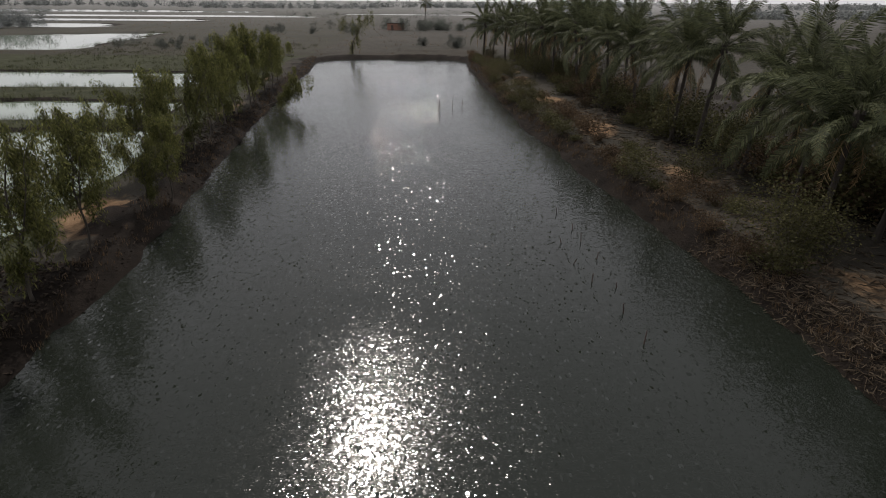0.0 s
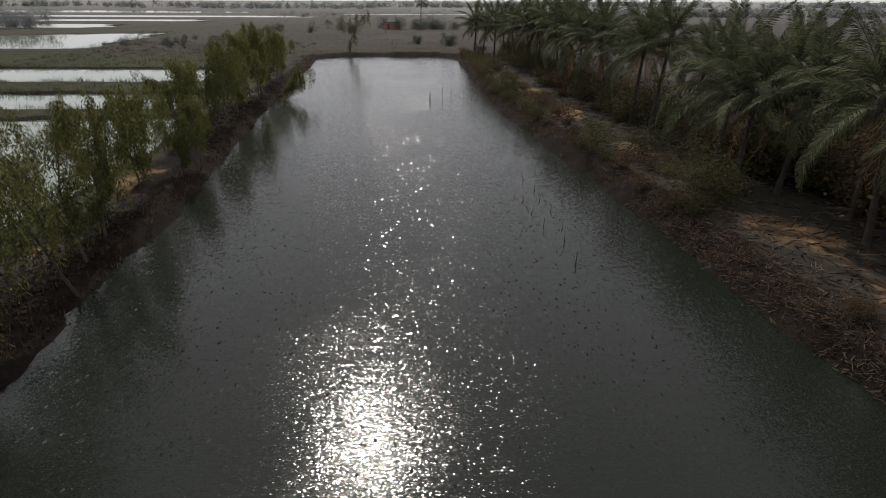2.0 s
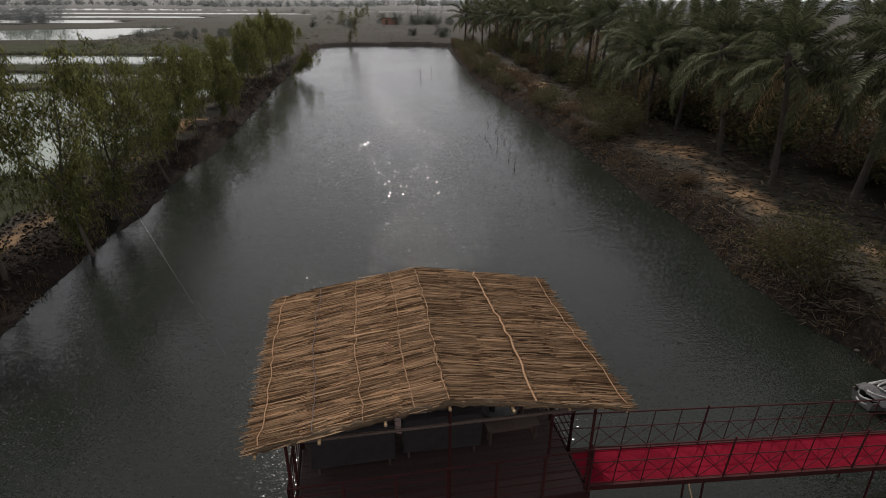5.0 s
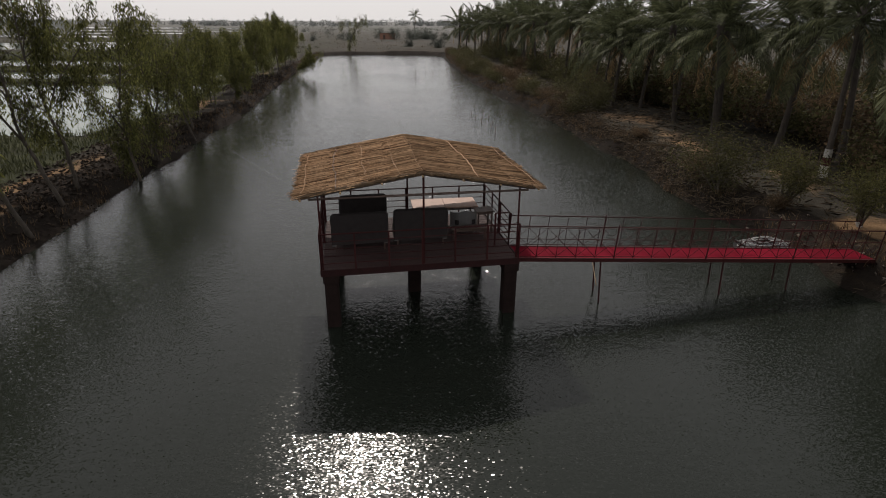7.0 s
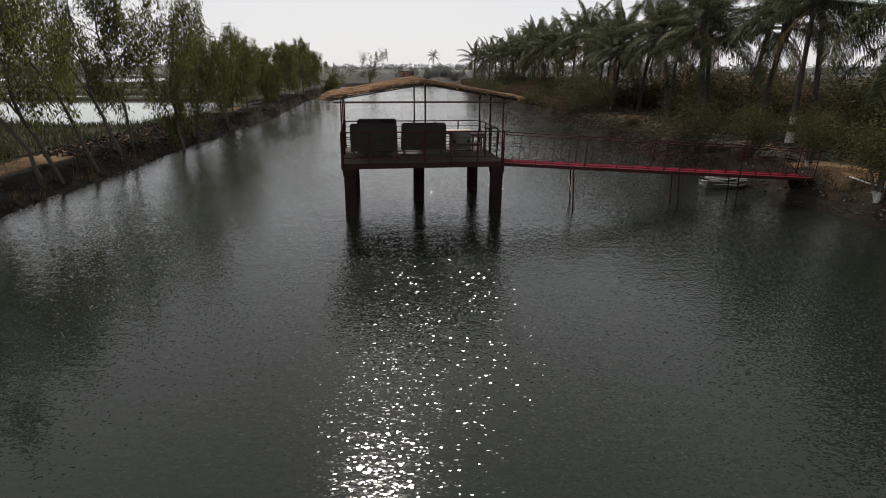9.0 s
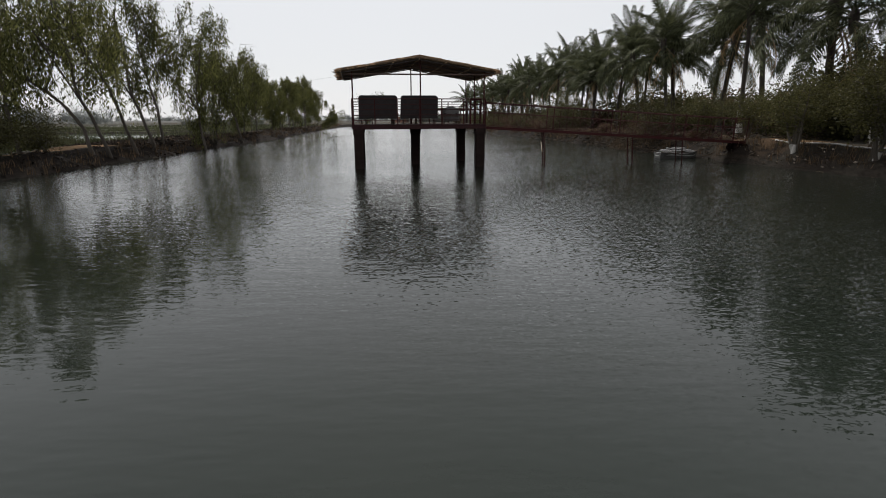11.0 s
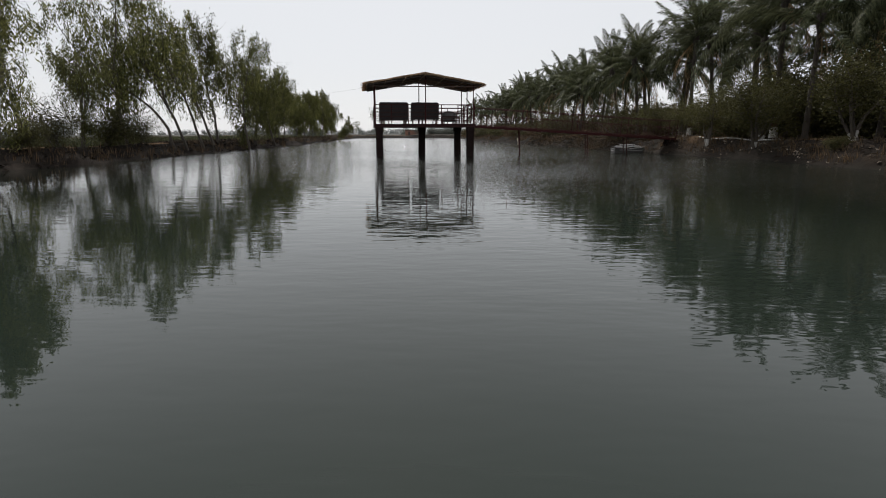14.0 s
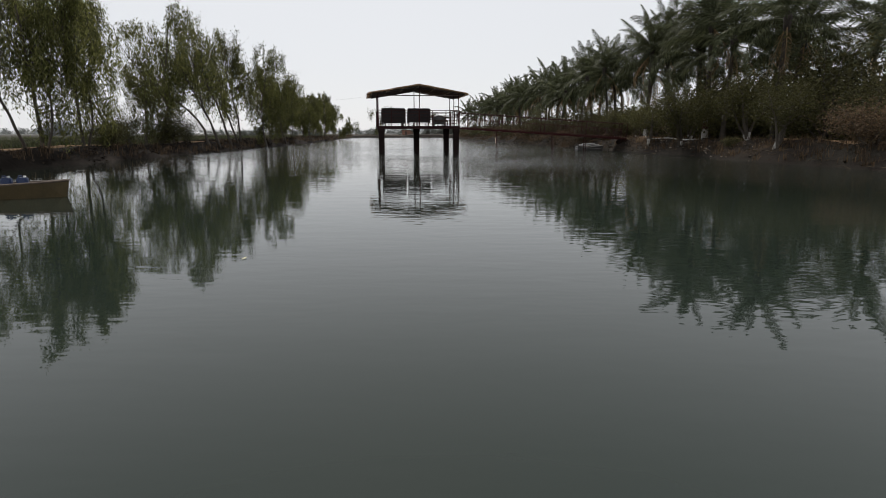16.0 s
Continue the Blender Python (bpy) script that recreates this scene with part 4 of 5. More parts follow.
def railing(a, b, parent, posts, rails=5, material=M_MAROON):
    a, b = Vector(a), Vector(b)
    for i in range(posts):
        p = a.lerp(b, i / (posts - 1))
        k = Mesh()
        k.box((0, 0, RAIL_H / 2), (0.045, 0.045, RAIL_H))
        part("rail_post", k, parent, material, at=Matrix.Translation(p))
    for j in range(rails):
        h = RAIL_H * (1 - j / (rails - 0.15))
        r = 0.022 if j == 0 else 0.013
        part("rail", rod(a + Vector((0, 0, h)), b + Vector((0, 0, h)), r), parent, material)


Z = DECK_TOP
railing((-HALF_W, -HALF_D, Z), (HALF_W, -HALF_D, Z), hut, 7)
railing((-HALF_W, HALF_D, Z), (HALF_W, HALF_D, Z), hut, 7)
railing((-HALF_W, -HALF_D, Z), (-HALF_W, HALF_D, Z), hut, 5)
railing((HALF_W, -1.05, Z), (HALF_W, HALF_D, Z), hut, 4)
railing((HALF_W - 0.45, -1.05, Z), (HALF_W, -1.05, Z), hut, 2)

# roof frame
EAVE, RIDGE, ROOF_F, ROOF_B, ROOF_W = 4.02, 4.56, -2.25, 2.80, 3.26


def roof_z(u):
    return RIDGE - (RIDGE - EAVE) * abs(u) / ROOF_W


for v in (-HALF_D + 0.05, 0.0, HALF_D - 0.05):
    for u in (-HALF_W + 0.05, HALF_W - 0.05):
        part("roof_post", rod((u, v, Z - 0.02), (u, v, roof_z(u) - 0.07), 0.028, 8), hut, M_MAROON)
    if v < 0:
        part("tie_beam", rod((-HALF_W - 0.2, v, 3.90), (HALF_W + 0.2, v, 3.90), 0.032, 8), hut, M_DARKWOOD, "dark wooden tie pole")
for v in (-HALF_D + 0.05, HALF_D - 0.05):
    part("roof_post", rod((0.05, v, Z - 0.02), (0.05, v, RIDGE - 0.07), 0.03, 8), hut, M_MAROON)
for v in (-2.15, -0.75, 0.75, 1.95, 2.72):
    for sg in (-1, 1):
        part("rafter", rod((0, v, RIDGE - 0.075), (sg * ROOF_W * 0.99, v, EAVE - 0.07), 0.024), hut, M_STEEL)
for u in (-3.25, -2.2, -1.1, 0.0, 1.1, 2.2, 3.25):
    r = np.random.RandomState(int(u * 10) + 50)
    z = roof_z(u) - 0.045
    pts = [(u + r.normal(0, 0.015), v, z + r.normal(0, 0.012)) for v in np.linspace(ROOF_F - r.uniform(0.05, 0.22), ROOF_B + r.uniform(0.05, 0.22), 7)]
    k = Mesh()
    k.tube(pts, [0.028, 0.027, 0.026, 0.025, 0.024, 0.023, 0.02], 7)
    part("purlin", k, hut, M_BAMBOO, "bamboo purlin")


def thatch_bed(sg):
    """The underlayer of one slope: a thin uneven slab."""
    r = np.random.RandomState(60 + sg)
    k = Mesh()
    nu, nv = 14, 22
    top, bot = {}, {}
    for i in range(nu + 1):
        for j in range(nv + 1):
            u = ROOF_W * i / nu
            v = ROOF_F + (ROOF_B - ROOF_F) * j / nv + (r.normal(0, 0.02) if j in (0, nv) else 0)
            sagz = -0.035 * math.sin(math.pi * j / nv * 2) ** 2 * (i / nu) + r.normal(0, 0.007)
            z = roof_z(u) + sagz
            top[i, j] = len(k.v)
            k.v.append((sg * (u + (r.normal(0, 0.025) if i == nu else 0)), v, z + 0.03))
            bot[i, j] = len(k.v)
            k.v.append((sg * u, v, z - 0.02))
    for i in range(nu):
        for j in range(nv):
            k.f.append((top[i, j], top[i + 1, j], top[i + 1, j + 1], top[i, j + 1]))
            k.f.append((bot[i, j], bot[i, j + 1], bot[i + 1, j + 1], bot[i + 1, j]))
    for i in range(nu):
        k.f += [(top[i, 0], bot[i, 0], bot[i + 1, 0], top[i + 1, 0]), (top[i, nv], top[i + 1, nv], bot[i + 1, nv], bot[i, nv])]
    for j in range(nv):
        k.f.append((top[nu, j], bot[nu, j], bot[nu, j + 1], top[nu, j + 1]))
    return k


def thatch_reeds(sg):
    """Loose reeds lying across one slope in overlapping courses, from ridge to eave."""
    r = np.random.RandomState(70 + sg)
    v, f = [], []
    for c in range(4):
        u0, u1 = ROOF_W * c / 4 - 0.06, ROOF_W * (c + 1) / 4 + 0.10
        for _ in range(2100):
            vv = r.uniform(ROOF_F - 0.05, ROOF_B + 0.05)
            a = u0 + abs(r.normal(0, 0.10))
            b = u1 + r.normal(0, 0.07) + (0.05 if c == 3 else 0)
            if r.uniform() < 0.4:
                b = a + (b - a) * r.uniform(0.35, 0.8)
            skew = r.normal(0, 0.045) + 0.03 * math.sin(vv * 2.2 + c)
            lift = 0.018 + 0.095 * r.uniform() ** 2 - 0.006 * c
            w = r.uniform(0.006, 0.014)
            i = len(v)
            a = max(a, 0.0)
            m = (a + b) / 2
            for uu, ss, ww in ((a, 0, 0.9), (m, skew * 0.5 + r.normal(0, 0.006), 1.0), (b, skew, 0.5)):
                z = roof_z(uu) + lift - (0.012 if uu == b else 0) * r.uniform(-1, 1) - 0.035 * math.sin(math.pi * (vv - ROOF_F) / (ROOF_B - ROOF_F) * 2) ** 2 * min(uu / ROOF_W, 1)
                v.append((sg * uu, vv + ss - w * ww, z))
                v.append((sg * uu, vv + ss, z + w * 0.9))
                v.append((sg * uu, vv + ss + w * ww, z))
            for j in (0, 3):
                f += [(i + j, i + j + 1, i + j + 4, i + j + 3), (i + j + 1, i + j + 2, i + j + 5, i + j + 4)]
    me = bpy.data.meshes.new("reed_course")
    me.from_pydata(v, [], f)
    me.materials.append(M_THATCH)
    return me


for sg in (-1, 1):
    slope = part("thatch_slope", thatch_bed(sg), hut, M_THATCH_BED, "golden-brown reed thatch slope")
    tagged(part("thatch_reeds", thatch_reeds(sg), slope), "loose golden-brown reeds", kind="stuff")
# rough rolled edges of the thatch along both gables
for v in (ROOF_F - 0.03, ROOF_B + 0.03):
    for sg in (-1, 1):
        r = np.random.RandomState(int(v * 10) + 200 + sg)
        k = Mesh()
        us = np.linspace(0.0, ROOF_W + 0.04, 30)
        k.tube([(sg * u, v + r.normal(0, 0.014), roof_z(u) + 0.012 + r.normal(0, 0.012)) for u in us], [0.045 + abs(r.normal(0, 0.014)) for _ in us], 7)
        part("thatch_edge", k, hut, M_THATCH_BED, "rough dark rolled thatch edge")
# seams, ropes and edge sticks over the thatch
for u, bright in ((-2.35, 0), (-1.50, 1), (-0.62, 1), (0.0, 1), (1.58, 2), (-3.21, 1), (3.21, 1)):
    r = np.random.RandomState(int(u * 20) + 90)
    k = Mesh()
    pts = [(u + r.normal(0, 0.018) + 0.04 * math.sin(v * 1.3 + u), v, roof_z(u) + 0.098) for v in np.linspace(ROOF_F - 0.04, ROOF_B + 0.04, 26)]
    k.tube(pts, (0.009, 0.011, 0.024)[bright], 5)
    part("batten", k, hut, M_ROPE if bright else M_DARKWOOD, "rope-bound stick over the thatch")
for i, (u, v, a) in enumerate([(-3.3, 2.3, 170), (-3.3, 1.0, 182), (-3.3, -1.9, 178), (3.3, -2.0, 4), (3.3, -0.4, -6), (3.3, 1.6, 2), (3.3, 2.6, 8), (-3.3, 2.7, 175)]):
    d = Vector((math.cos(radians(a)), math.sin(radians(a)), -0.08))
    p = Vector((u, v, roof_z(u) - 0.03))
    part("edge_stick", rod(p - d * 0.5, p + d * 0.26, 0.014, 5), hut, M_DARKWOOD)

# ---- furniture on the deck ----


def rounded_slab(w, h, t, r, segs=5):
    """An upright slab w wide, h high, t thick with rounded upper corners, foot at z=0."""
    k = Mesh()
    ring = [(-w / 2, 0), (w / 2, 0)]
    for s in range(segs + 1):
        a = math.pi / 2 * s / segs
        ring.append((w / 2 - r + r * math.cos(a), h - r + r * math.sin(a)))
    for s in range(segs + 1):
        a = math.pi / 2 + math.pi / 2 * s / segs
        ring.append((-w / 2 + r + r * math.cos(a), h - r + r * math.sin(a)))
    n, e = len(ring), t * 0.22
    layers = [(-t / 2, 0.965), (-t / 2 + e, 1.0), (t / 2 - e, 1.0), (t / 2, 0.965)]
    for y, s in layers:
        k.v += [(x * s, y, h / 2 + (z - h / 2) * s) for x, z in ring]
    for q in range(3):
        for s in range(n):
            p = (s + 1) % n
            k.f.append((q * n + s, q * n + p, (q + 1) * n + p, (q + 1) * n + s))
    k.f.append(tuple(reversed(range(n))))
    k.f.append(tuple(3 * n + s for s in range(n)))
    return k


def sofa(w, label, m):
    """A high-backed sofa; its front looks along +y."""
    t = thing("sofa", m, label, "sofa", "sofas on the hut's deck")
    part("backrest", rounded_slab(w, 1.0, 0.17, 0.12), t, M_UPH, at=pose(0, -0.12, 0.26, 8, 0, 0), smooth=False)
    k = Mesh()
    k.box((0, 0, 0), (w - 0.24, 0.72, 0.18), None, 0.04)
    part("seat", k, t, M_UPH, at=Matrix.Translation((0, 0.32, 0.36)))
    for sg in (-1, 1):
        k = Mesh()
        x = sg * (w / 2 - 0.07)
        prof = [(-0.14, 0.20), (0.66, 0.20), (0.70, 0.42), (0.45, 0.62), (-0.06, 1.04), (-0.16, 1.04)]
        n = len(prof)
        for xx in (x - 0.065, x + 0.065):
            k.v += [(xx, y, z) for y, z in prof]
        k.f += [tuple(reversed(range(n))), tuple(range(n, 2 * n))] + [(i, (i + 1) % n, n + (i + 1) % n, n + i) for i in range(n)]
        part("armrest", k, t, M_UPH2, "sloping grey side panel")
    for x in (-1, 1):
        for y in (-0.08, 0.60):
            part("leg", rod((x * (w / 2 - 0.12), y, 0), (x * (w / 2 - 0.12), y, 0.28), 0.028), t, M_DARKWOOD)
    return t


def on_deck(u, v, turn=0):
    return HUT @ pose(u, v, DECK_TOP, 0, 0, turn)


sofa(1.70, "high-backed charcoal sofa standing on the hut deck", on_deck(-1.72, -0.70, 1))
sofa(1.66, "high-backed charcoal sofa standing on the hut deck", on_deck(0.14, -0.58, -2))
sofa(1.55, "high-backed charcoal sofa at the back of the hut deck", on_deck(-1.55, 1.15, 2))


def table(name, w, d, h, m, label, top_mat, boards):
    t = thing(name, m, label, "table")
    for i in range(boards):
        bw = w / boards
        k = Mesh()
        k.box((0, 0, 0), (bw - 0.012, d, 0.035), None, 0.01)
        part("table_board", k, t, top_mat, at=Matrix.Translation((-w / 2 + bw * (i + 0.5), 0, h - 0.018)))
    k = Mesh()
    for sg in (-1, 1):
        k.box((0, sg * (d / 2 - 0.07), h - 0.075), (w - 0.12, 0.03, 0.07))
        k.box((sg * (w / 2 - 0.07), 0, h - 0.075), (0.03, d - 0.14, 0.07))
    part("apron", k, t, M_DARKWOOD)
    for x in (-1, 1):
        for y in (-1, 1):
            k = Mesh()
            k.box((0, 0, (h - 0.04) / 2), (0.055, 0.055, h - 0.04), None, 0.008)
            part("leg", k, t, M_DARKWOOD, at=Matrix.Translation((x * (w / 2 - 0.08), y * (d / 2 - 0.08), 0)))
    return t


table("long_table", 2.2, 1.05, 0.75, on_deck(1.20, 1.22, -2), "long table with two pinkish top boards and dark legs", M_TABLE, 2)
table("side_table", 0.62, 0.55, 0.72, on_deck(2.40, 0.42, 4), "small dark wooden side table", M_DARKWOOD, 3)
table("bench", 1.2, 0.34, 0.44, on_deck(1.75, -0.45, 2), "low dark wooden bench", M_DARKWOOD, 2)


def tub_chair(m):
    """A low chair with a curved back that looks along +y."""
    t = thing("tub_chair", m, "low grey tub chair with a curved back", "chair")
    k = Mesh()
    n = 12
    for rad in (0.40, 0.32):
        for z in (0.12, 0.72):
            k.v += [(rad * math.cos(math.pi * (1 + s / n)), rad * 0.8 * math.sin(math.pi * (1 + s / n)) + 0.1, z - (0.10 if z > 0.5 else 0) * abs(math.cos(math.pi * s / n))) for s in range(n + 1)]
    q = n + 1
    for s in range(n):
        k.f += [(s, s + 1, q + s + 1, q + s), (2 * q + s, 3 * q + s, 3 * q + s + 1, 2 * q + s + 1), (q + s, q + s + 1, 3 * q + s + 1, 3 * q + s), (s, 2 * q + s, 2 * q + s + 1, s + 1)]
    k.f += [(0, q, 3 * q, 2 * q), (n, 2 * q + n, 3 * q + n, q + n)]
    part("backrest", k, t, M_UPH2)
    k = Mesh()
    k.box((0, 0.1, 0.36), (0.60, 0.56, 0.14), None, 0.05)
    part("seat", k, t, M_UPH)
    for x in (-0.26, 0.26):
        for y in (-0.1, 0.32):
            part("leg", rod((x, y, 0), (x, y, 0.30), 0.022), t, M_DARKWOOD)


tub_chair(on_deck(1.72, 0.30, 0) @ Matrix.Scale(1.12, 4))

# ---- footbridge ----
B0, B1 = Vector((4.60, -10.22, 1.74)), Vector((17.0, -8.62, 0.96))
run = Vector((B1.x - B0.x, B1.y - B0.y, 0))
span = run.length
bridge = thing("footbridge", pose(B0.x, B0.y, B0.z, 0, math.degrees(math.atan2(B0.z - B1.z, span)), math.degrees(math.atan2(run.y, run.x))),
               "narrow red-floored steel footbridge from the bank to the hut", "footbridge")
BW = 0.98
SL = math.hypot(span, B0.z - B1.z)
n_plate = 11
for i in range(n_plate):
    w = SL / n_plate
    box_part("floor_plate", (w * (i + 0.5), BW / 2, -0.02 + rs.uniform(-0.002, 0.002)), (w - 0.01, BW - 0.06, 0.03), bridge, M_RED)
for y in (0.0, BW):
    box_part("side_beam", (SL / 2, y, -0.05), (SL, 0.05, 0.12), bridge, M_MAROON)
for i in range(10):
    box_part("cross_beam", (SL * (i + 0.5) / 10, BW / 2, -0.09), (0.05, BW - 0.06, 0.06), bridge, M_STEEL)
n_pan = 20
pw = SL / n_pan
post_me = rod((0, 0, 0), (0, 0, 1.02), 0.011, 5).mesh("baluster", M_MAROON)
big_me = rod((0, 0, 0), (0, 0, 1.10), 0.022, 6).mesh("rail_post", M_MAROON)
up_me = rod((0, 0, 0.06), (pw, 0, 0.62), 0.008, 5).mesh("brace", M_MAROON)
dn_me = rod((0, 0, 0.62), (pw, 0, 0.06), 0.008, 5).mesh("brace", M_MAROON)
for y in (0.0, BW):
    for i in range(n_pan + 1):
        part("rail_post" if i % 5 == 0 else "baluster", big_me if i % 5 == 0 else post_me, bridge, at=Matrix.Translation((pw * i, y, 0)))
        if i < n_pan:
            part("brace", up_me, bridge, at=Matrix.Translation((pw * i, y, 0)))
            part("brace", dn_me, bridge, at=Matrix.Translation((pw * i, y, 0)))
    for h, r in ((1.02, 0.018), (0.62, 0.011), (0.06, 0.011)):
        part("rail", rod((0, y, h), (SL, y, h), r), bridge, M_MAROON)
for x in (2.75, 6.95, 9.4):
    for y in (0.05, BW - 0.05):
        part("leg", rod((x + (0.18 if y > 0.5 else 0), y, -0.08), (x + (0.18 if y > 0.5 else 0) + 0.34, y, -2.9), 0.026, 6), bridge, M_MAROON)
part("leg_tie", rod((2.75, 0.05, -0.95), (2.93, BW - 0.05, -0.55), 0.014), bridge, M_BAMBOO)
k = Mesh()
# a heap of dark stones and mud, narrowing towards its top
r = np.random.RandomState(61)
for i in range(46):
    h = r.uniform(0, 1) ** 0.8
    q = 1.0 - 0.45 * h
    k.box((SL - 0.05 + r.uniform(-0.42, 0.42) * q, BW / 2 + r.uniform(-0.6, 0.6) * q, -1.0 + 0.78 * h), (r.uniform(0.16, 0.34), r.uniform(0.18, 0.36), r.uniform(0.12, 0.24)), Euler((r.normal(0, 0.3), r.normal(0, 0.3), r.uniform(0, 3))).to_matrix().to_4x4(), 0.04)
k.box((SL - 0.05, BW / 2, -0.16), (0.42, 0.92, 0.12), None, 0.03)
part("abutment", k, bridge, M_CONCRETE, "dark rough abutment on the bank")


# ---- boats ----
def boat_hull(length, beam, depth, flare, mat_out, t, seed):
    """An open boat: hull, gunwale and thwarts; the bow points along +x."""
    k = Mesh()
    st = 13
    rows = []
    for s in range(st):
        u = s / (st - 1)
        half = beam / 2 * (min(1.0, 0.72 + u * 0.9) if u < 0.35 else math.cos((u - 0.35) / 0.65 * math.pi / 2) ** 0.75 if u < 1 else 0.0) + 0.02
        sheer = depth * (1 + 0.22 * (u - 0.4) ** 2 * 3)
        ring = []
        for q, (w, z) in enumerate(((0.0, 0.0), (0.55, 0.02), (0.82, 0.35), (1.0, 1.0))):
            ring.append((length * (u - 0.5) + (0.12 * z if u > 0.9 else 0), half * w * (1 if q < 3 else flare), z * sheer - 0.14))
        rows.append(ring)
    ids = []
    for ring in rows:
        i = len(k.v)
        k.v += [(x, -y, z) for x, y, z in reversed(ring)] + [(x, y, z) for x, y, z in ring[1:]]
        k.v += [(x, -y * 0.93, z + 0.02) for x, y, z in reversed(ring)] + [(x, y * 0.93, z + 0.02) for x, y, z in ring[1:]]
        ids.append(i)
    for a, b in zip(ids, ids[1:]):
        for s in range(6):
            k.f += [(a + s, a + s + 1, b + s + 1, b + s), (a + 7 + s, b + 7 + s, b + 8 + s, a + 8 + s)]
        for s, o in ((0, 7), (6, 13)):
            k.f.append((a + s, b + s, b + o, a + o))
    k.f.append(tuple(ids[0] + s for s in range(7)))
    part("hull", k, t, mat_out)
    for sg in (-1, 1):
        g = Mesh()
        g.tube([(r[3][0], sg * r[3][1] * 0.97, r[3][2] + 0.015) for r in rows], 0.024, 6)
        part("gunwale", g, t, M_BOAT_RIM, "dark worn gunwale")
    for u in (-0.22, 0.12):
        kk = Mesh()
        kk.box((length * u, 0, depth * 0.55), (0.22, beam * 0.80, 0.03))
        part("thwart", kk, t, M_BOAT_RIM)
    return rows


row_boat = thing("rowing_boat", pose(-6.62, -39.40, -0.09, 0, 0, 13.0), "ochre wooden boat with a dark gunwale floating on the pond", "boat")
boat_hull(4.8, 1.25, 0.46, 1.0, M_BOAT, row_boat, 1)


def jerrycan(m):
    """A tall blue can with a bevelled body, a neck and a handle."""
    t = thing("blue_can", m, "tall blue plastic can standing in the boat", "can", "blue cans in the boat")
    k = Mesh()
    k.box((0, 0, 0.26), (0.23, 0.19, 0.46), None, 0.04)
    k.box((0, 0, 0.505), (0.19, 0.15, 0.03), None, 0.035)
    part("body", k, t, M_BLUE)
    part("cap", rod((0.05, 0, 0.51), (0.05, 0, 0.56), 0.03, 10), t, M_WHITE, "pale screw cap")
    h = Mesh()
    h.tube([(-0.08, 0, 0.52), (-0.07, 0, 0.56), (-0.01, 0, 0.56), (0, 0, 0.52)], 0.012, 6)
    part("handle", h, t, M_BLUE)


for x, y in ((-5.32, -39.10), (-5.02, -39.03)):
    jerrycan(pose(x, y, -0.03, 0, 0, 20) @ Matrix.Scale(0.88, 4))

raft = thing("moored_raft_boat", pose(15.05, -5.55, 0.0, 0, 0, 8.0), "small grey boat under a pale plastic sheet moored at the bank", "boat")
boat_hull(2.1, 0.95, 0.40, 1.05, M_HULL, raft, 2)
k = Mesh()
nn = 12
for i in range(nn + 1):
    for j in range(9):
        x, y = -0.95 + 1.75 * i / nn, -0.52 + 1.04 * j / 8
        k.v.append((x, y, 0.30 + 0.20 * math.cos(y * 2.7) * (1 - 0.5 * (x / 0.95) ** 2) + rs.normal(0, 0.018)))
k.f += [(i * 9 + j, (i + 1) * 9 + j, (i + 1) * 9 + j + 1, i * 9 + j + 1) for i in range(nn) for j in range(8) if not 3 <= i <= 7 or j in (1, 4, 6)]
part("sheet", k, raft, M_SHEET, "torn pale plastic sheet")
for z, w in ((0.16, 1.04), (0.29, 1.0), (0.41, 0.8), (0.50, 0.5)):
    g = Mesh()
    g.tube([(1.02 * w * math.cos(a) - 0.05, 0.50 * w * math.sin(a), z + 0.03 * math.sin(3 * a + z * 9)) for a in np.linspace(0, 2 * math.pi, 25)], 0.026, 6, False)
    part("pipe_ring", g, raft, M_ROPE_PALE, "pale bent plastic pipe round the boat")

# pale water pipe lying on the eastern bank
k = Mesh()
k.tube([(x, y, ground_z(x, y) + 0.05) for x, y in zip(np.linspace(18.4, 19.6, 9), np.linspace(-8.6, -15.4, 9))], 0.035, 7)
thing("water_pipe", Matrix.Identity(4), "pale plastic pipe lying on the bare bank", "pipe", data=k.mesh("water_pipe", M_ROPE_PALE, True))

# ---- stakes, fence, wire ----
for i, (x, y, h) in enumerate([(-0.8, 68.0, 1.3), (0.9, 70.2, 1.5), (2.1, 71.0, 0.9), (5.9, 29.0, 0.35), (7.0, 29.2, 0.5), (6.4, 24.5, 0.4), (7.0, 21.7, 0.45), (7.1, 19.4, 0.6), (6.5, 33.6, 0.4), (7.3, 27.0, 0.35), (6.0, 26.4, 0.3), (-0.6, 68.3, 0.9), (7.4, 24.0, 0.3), (6.9, 31.0, 0.35)]):
    k = Mesh()
    k.tube([(0, 0, -0.8), (0.02, 0.01, 0.0), (rs.uniform(-0.12, 0.12), rs.uniform(-0.1, 0.1), h)], [0.035, 0.03, 0.018], 6)
    if i in (0, 2, 11):
        k.tube([(0.02, 0.01, h * 0.4), (0.2, 0.05, h * 0.75)], [0.015, 0.006], 4)
    thing("water_stake", pose(x, y, 0, 0, 0, i * 50), "dark crooked wooden stake standing in the water", "stake", "stakes in the pond", data=k.mesh("water_stake", M_DARKWOOD))

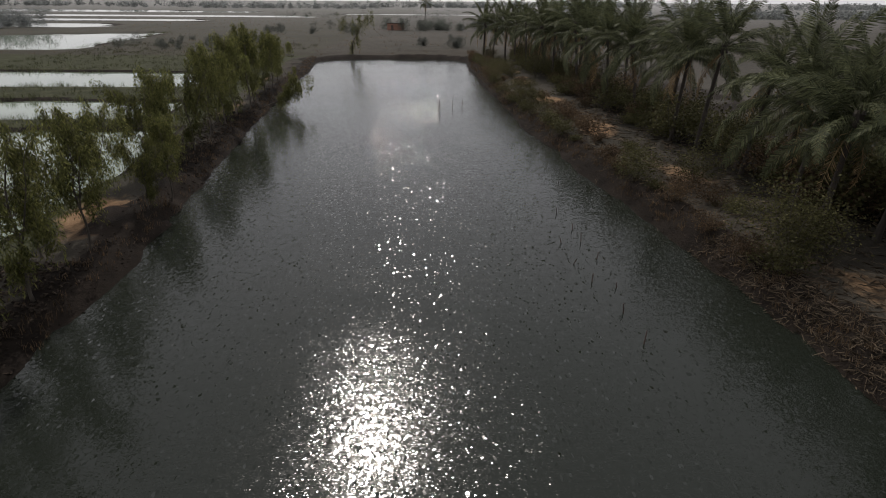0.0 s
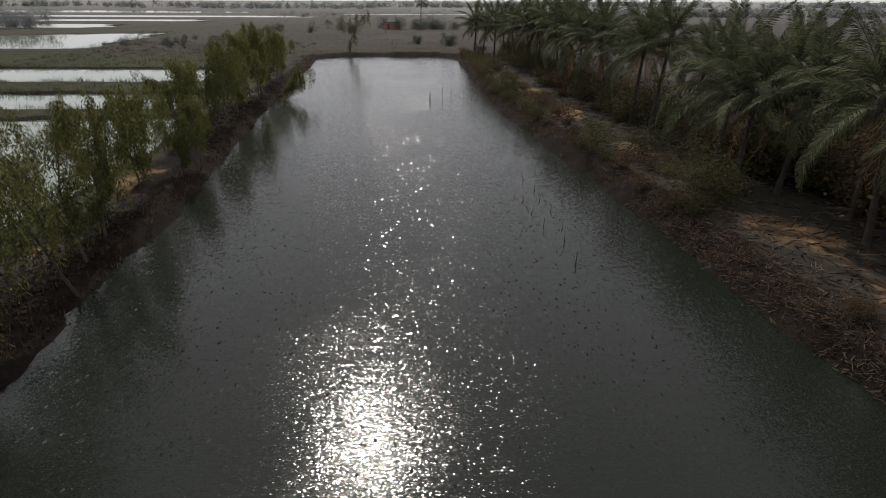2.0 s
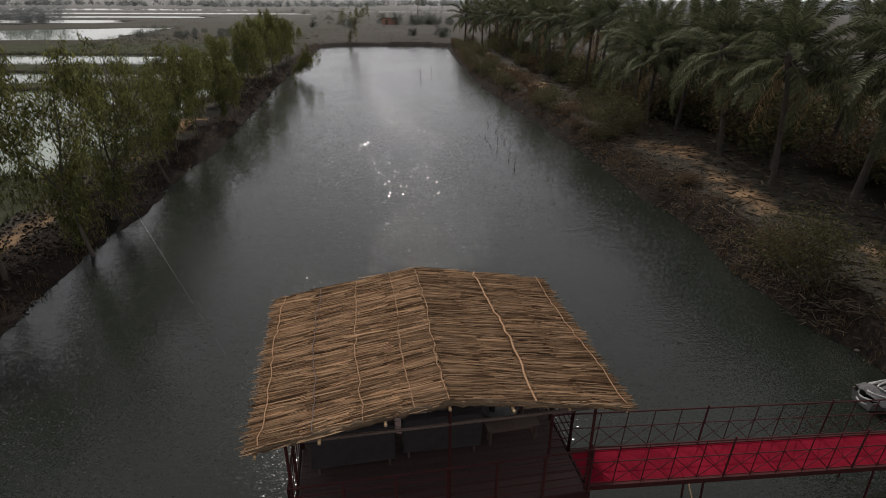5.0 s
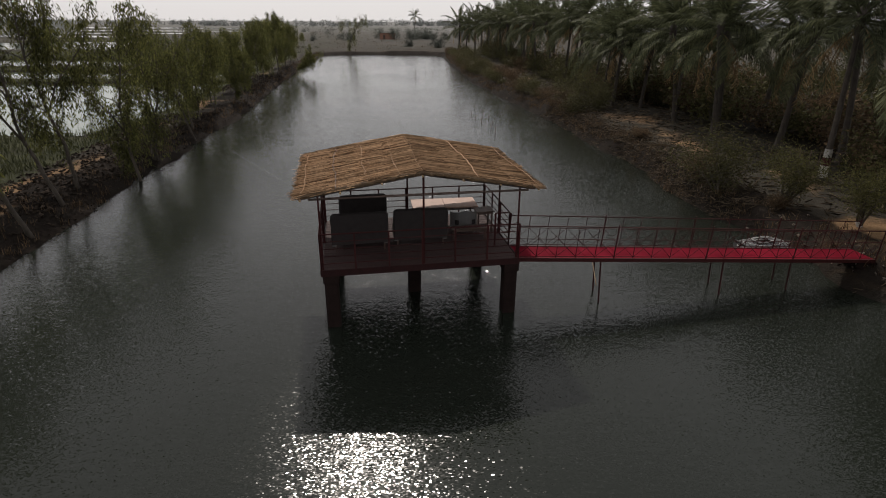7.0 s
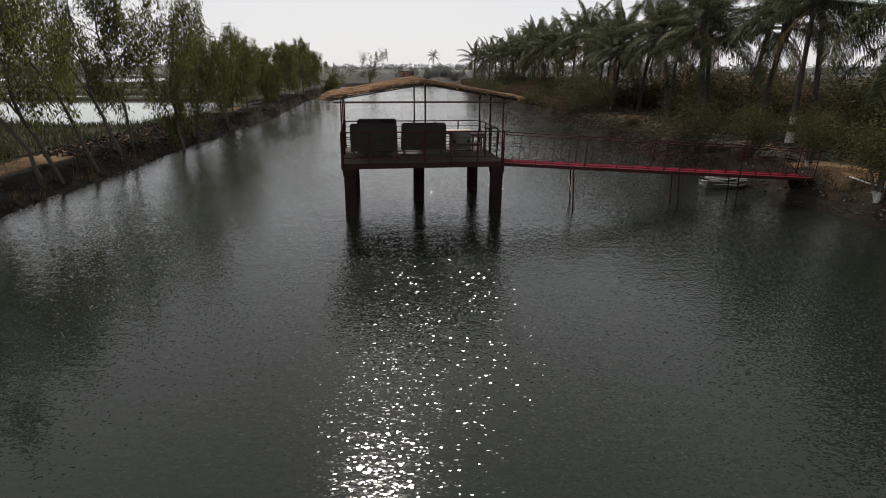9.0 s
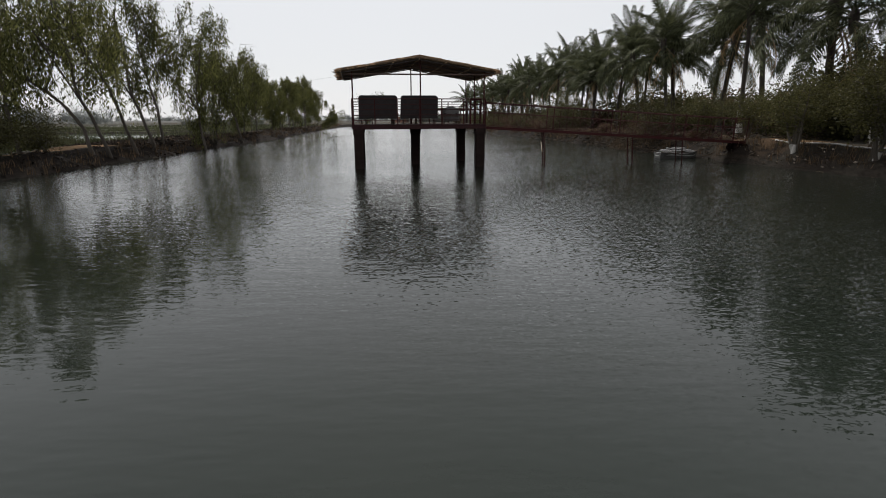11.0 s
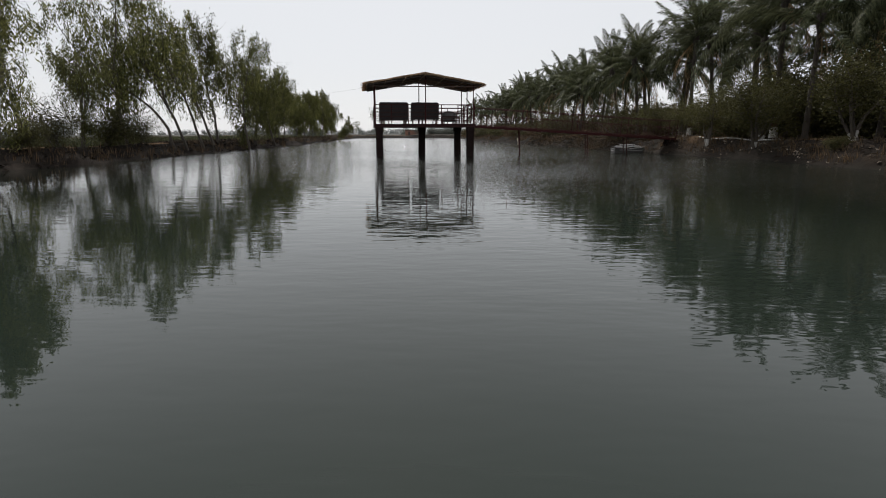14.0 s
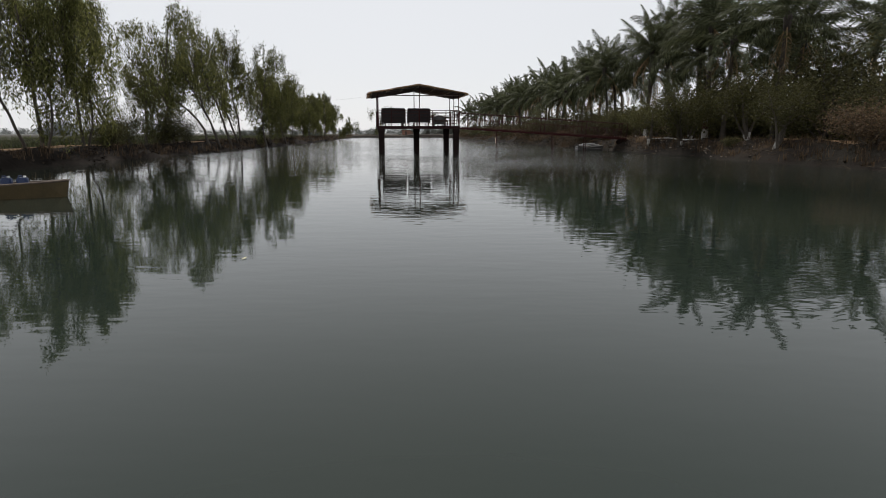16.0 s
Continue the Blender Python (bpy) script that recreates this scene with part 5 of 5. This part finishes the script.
fence = thing("garden_fence", pose(21.6, 4.2, ground_z(23, 4.2), 0, 0, -4), "low dark stick fence under the palms", "fence")
for i in range(9):
    part("post", rod((i * 0.55, 0, -0.1), (i * 0.55 + rs.normal(0, 0.02), 0, 0.95), 0.03), fence, M_DARKWOOD)
for h in (0.35, 0.85):
    part("bar", rod((-0.1, 0.02, h), (4.5, 0.02, h), 0.022), fence, M_DARKWOOD)
for i in range(6):
    part("slat", rod((2.6 + i * 0.3, 0.03, 0.85), (3.1 + i * 0.3, 0.03, 0.35), 0.015), fence, M_BAMBOO)

k = Mesh()
w0, w1 = HUT @ Vector((-2.86, -2.0, 3.9)), Vector((-19.0, 14.0, 5.2))
k.tube([w0.lerp(w1, u) - Vector((0, 0, 1.6 * u * (1 - u))) for u in np.linspace(0, 1, 16)], 0.0025, 4)
thing("cable", Matrix.Identity(4), "thin black cable from the hut to the bank trees", "cable", data=k.mesh("cable", M_WIRE))

# ---- distance ----
def clump(name, seed, n, box, high, label, puffs=16, leaves=26, material=M_SCRUB, leaf=0.095):
    """A far belt of trees as many leaf clumps, one object."""
    rng = np.random.RandomState(seed)
    cs = []
    for _ in range(n):
        x, y = rng.uniform(box[0], box[1]), rng.uniform(box[2], box[3])
        h = high * rng.uniform(0.45, 1.15)
        g = ground_z(x, y)
        for _ in range(puffs):
            a, r = rng.uniform(0, 6.28), rng.uniform(0, 0.6) * h
            cs.append((x + r * math.cos(a), y + r * math.sin(a), g + h * rng.uniform(0.08, 1.0) * (1 - 0.35 * r / h)))
    me = leaf_cloud(rng, cs, leaves, (0.12 * high,) * 3, leaf * high, 0.1, name, material, 0.4)
    thing(name, Matrix.Identity(4), label, "trees", kind="stuff", data=me)


clump("far_thicket", 1, 26, (-24, 22, 246, 262), 5.0, "thicket across the far field, paled by haze", 16, 60, M_SCRUB, 0.055)
clump("east_thicket", 21, 190, (31, 58, -48, 60), 4.0, "dark thicket behind the coconut palms", 14, 30, M_BUSH, 0.055)
clump("far_shrubs", 2, 5, (2, 5, 150, 156), 2.6, "haze-paled shrubs behind the pond's far end", 18, 60, M_SCRUB, 0.06)
clump("far_shrubs", 3, 3, (-6, -4, 155, 158), 2.2, "haze-paled shrubs behind the pond's far end", 18, 60, M_SCRUB, 0.06)
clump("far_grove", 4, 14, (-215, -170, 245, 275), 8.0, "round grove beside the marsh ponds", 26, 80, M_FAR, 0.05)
clump("marsh_thicket", 5, 26, (-88, -44, 150, 185), 2.6, "thicket between the marsh ponds", 16, 44, M_SCRUB, 0.06)
clump("marsh_thicket", 6, 16, (-70, -30, 210, 250), 3.6, "thicket between the marsh ponds", 16, 44, M_SCRUB, 0.06)
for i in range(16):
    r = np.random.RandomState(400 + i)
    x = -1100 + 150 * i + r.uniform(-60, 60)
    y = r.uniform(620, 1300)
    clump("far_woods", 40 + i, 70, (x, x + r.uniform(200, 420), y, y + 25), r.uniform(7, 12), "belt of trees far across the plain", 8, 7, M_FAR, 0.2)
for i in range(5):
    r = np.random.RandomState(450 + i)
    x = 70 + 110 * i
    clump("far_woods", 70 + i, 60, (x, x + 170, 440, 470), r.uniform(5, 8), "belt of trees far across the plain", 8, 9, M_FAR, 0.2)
for i in range(9):
    r = np.random.RandomState(470 + i)
    x, y = r.uniform(-130, 200), r.uniform(280, 520)
    clump("far_scrub", 90 + i, 14, (x, x + r.uniform(30, 70), y, y + 8), r.uniform(2.5, 5.5), "row of scrub along a far field edge", 8, 16, M_SCRUB, 0.06)

shed = thing("field_shed", pose(-19, 252, ground_z(-19, 252), 0, 0, 5), "low brick shed among far bushes", "shed")
k = Mesh()
k.box((0, 0, 1.3), (7, 4, 2.6))
part("wall", k, shed, M_BRICK)
k = Mesh()
k.box((0, 0, 2.68), (7.6, 4.6, 0.16))
part("roof", k, shed, M_CONCRETE)
k = Mesh()
k.box((-1.5, -2.0, 1.0), (1.0, 0.06, 2.0))
part("door", k, shed, M_DARKWOOD)

# a leaf and a twig on the near water
k = Mesh()
for s in range(9):
    u = s / 8
    w = 0.022 * math.sin(math.pi * (0.06 + 0.94 * u) ** 1.3) + 0.002
    for sg in (-1, 0, 1):
        k.v.append((0.13 * u - 0.06, sg * w + 0.03 * u * u, 0.006 + 0.008 * abs(sg) + 0.012 * u * u))
k.f += [(s * 3 + q, (s + 1) * 3 + q, (s + 1) * 3 + q + 1, s * 3 + q + 1) for s in range(8) for q in (0, 1)]
thing("floating_leaf", pose(1.88, -44.95, 0.0, 0, 0, 60) @ Matrix.Scale(0.62, 4), "yellowed fallen leaf floating on the calm water", "leaf", data=k.mesh("floating_leaf", plain("yellowed_leaf", (0.30, 0.28, 0.12), (0.48, 0.44, 0.22), 20, 0.6)))
k = Mesh()
k.tube([(0.02, 0, -0.5), (0.0, 0, 0.0), (-0.004, 0.006, 0.055), (-0.003, 0.0, 0.095)], [0.007, 0.006, 0.005, 0.004], 6)
thing("water_twig", pose(4.5, -33.2, 0), "thin dark twig standing out of the calm water", "twig", data=k.mesh("water_twig", M_DARKWOOD))
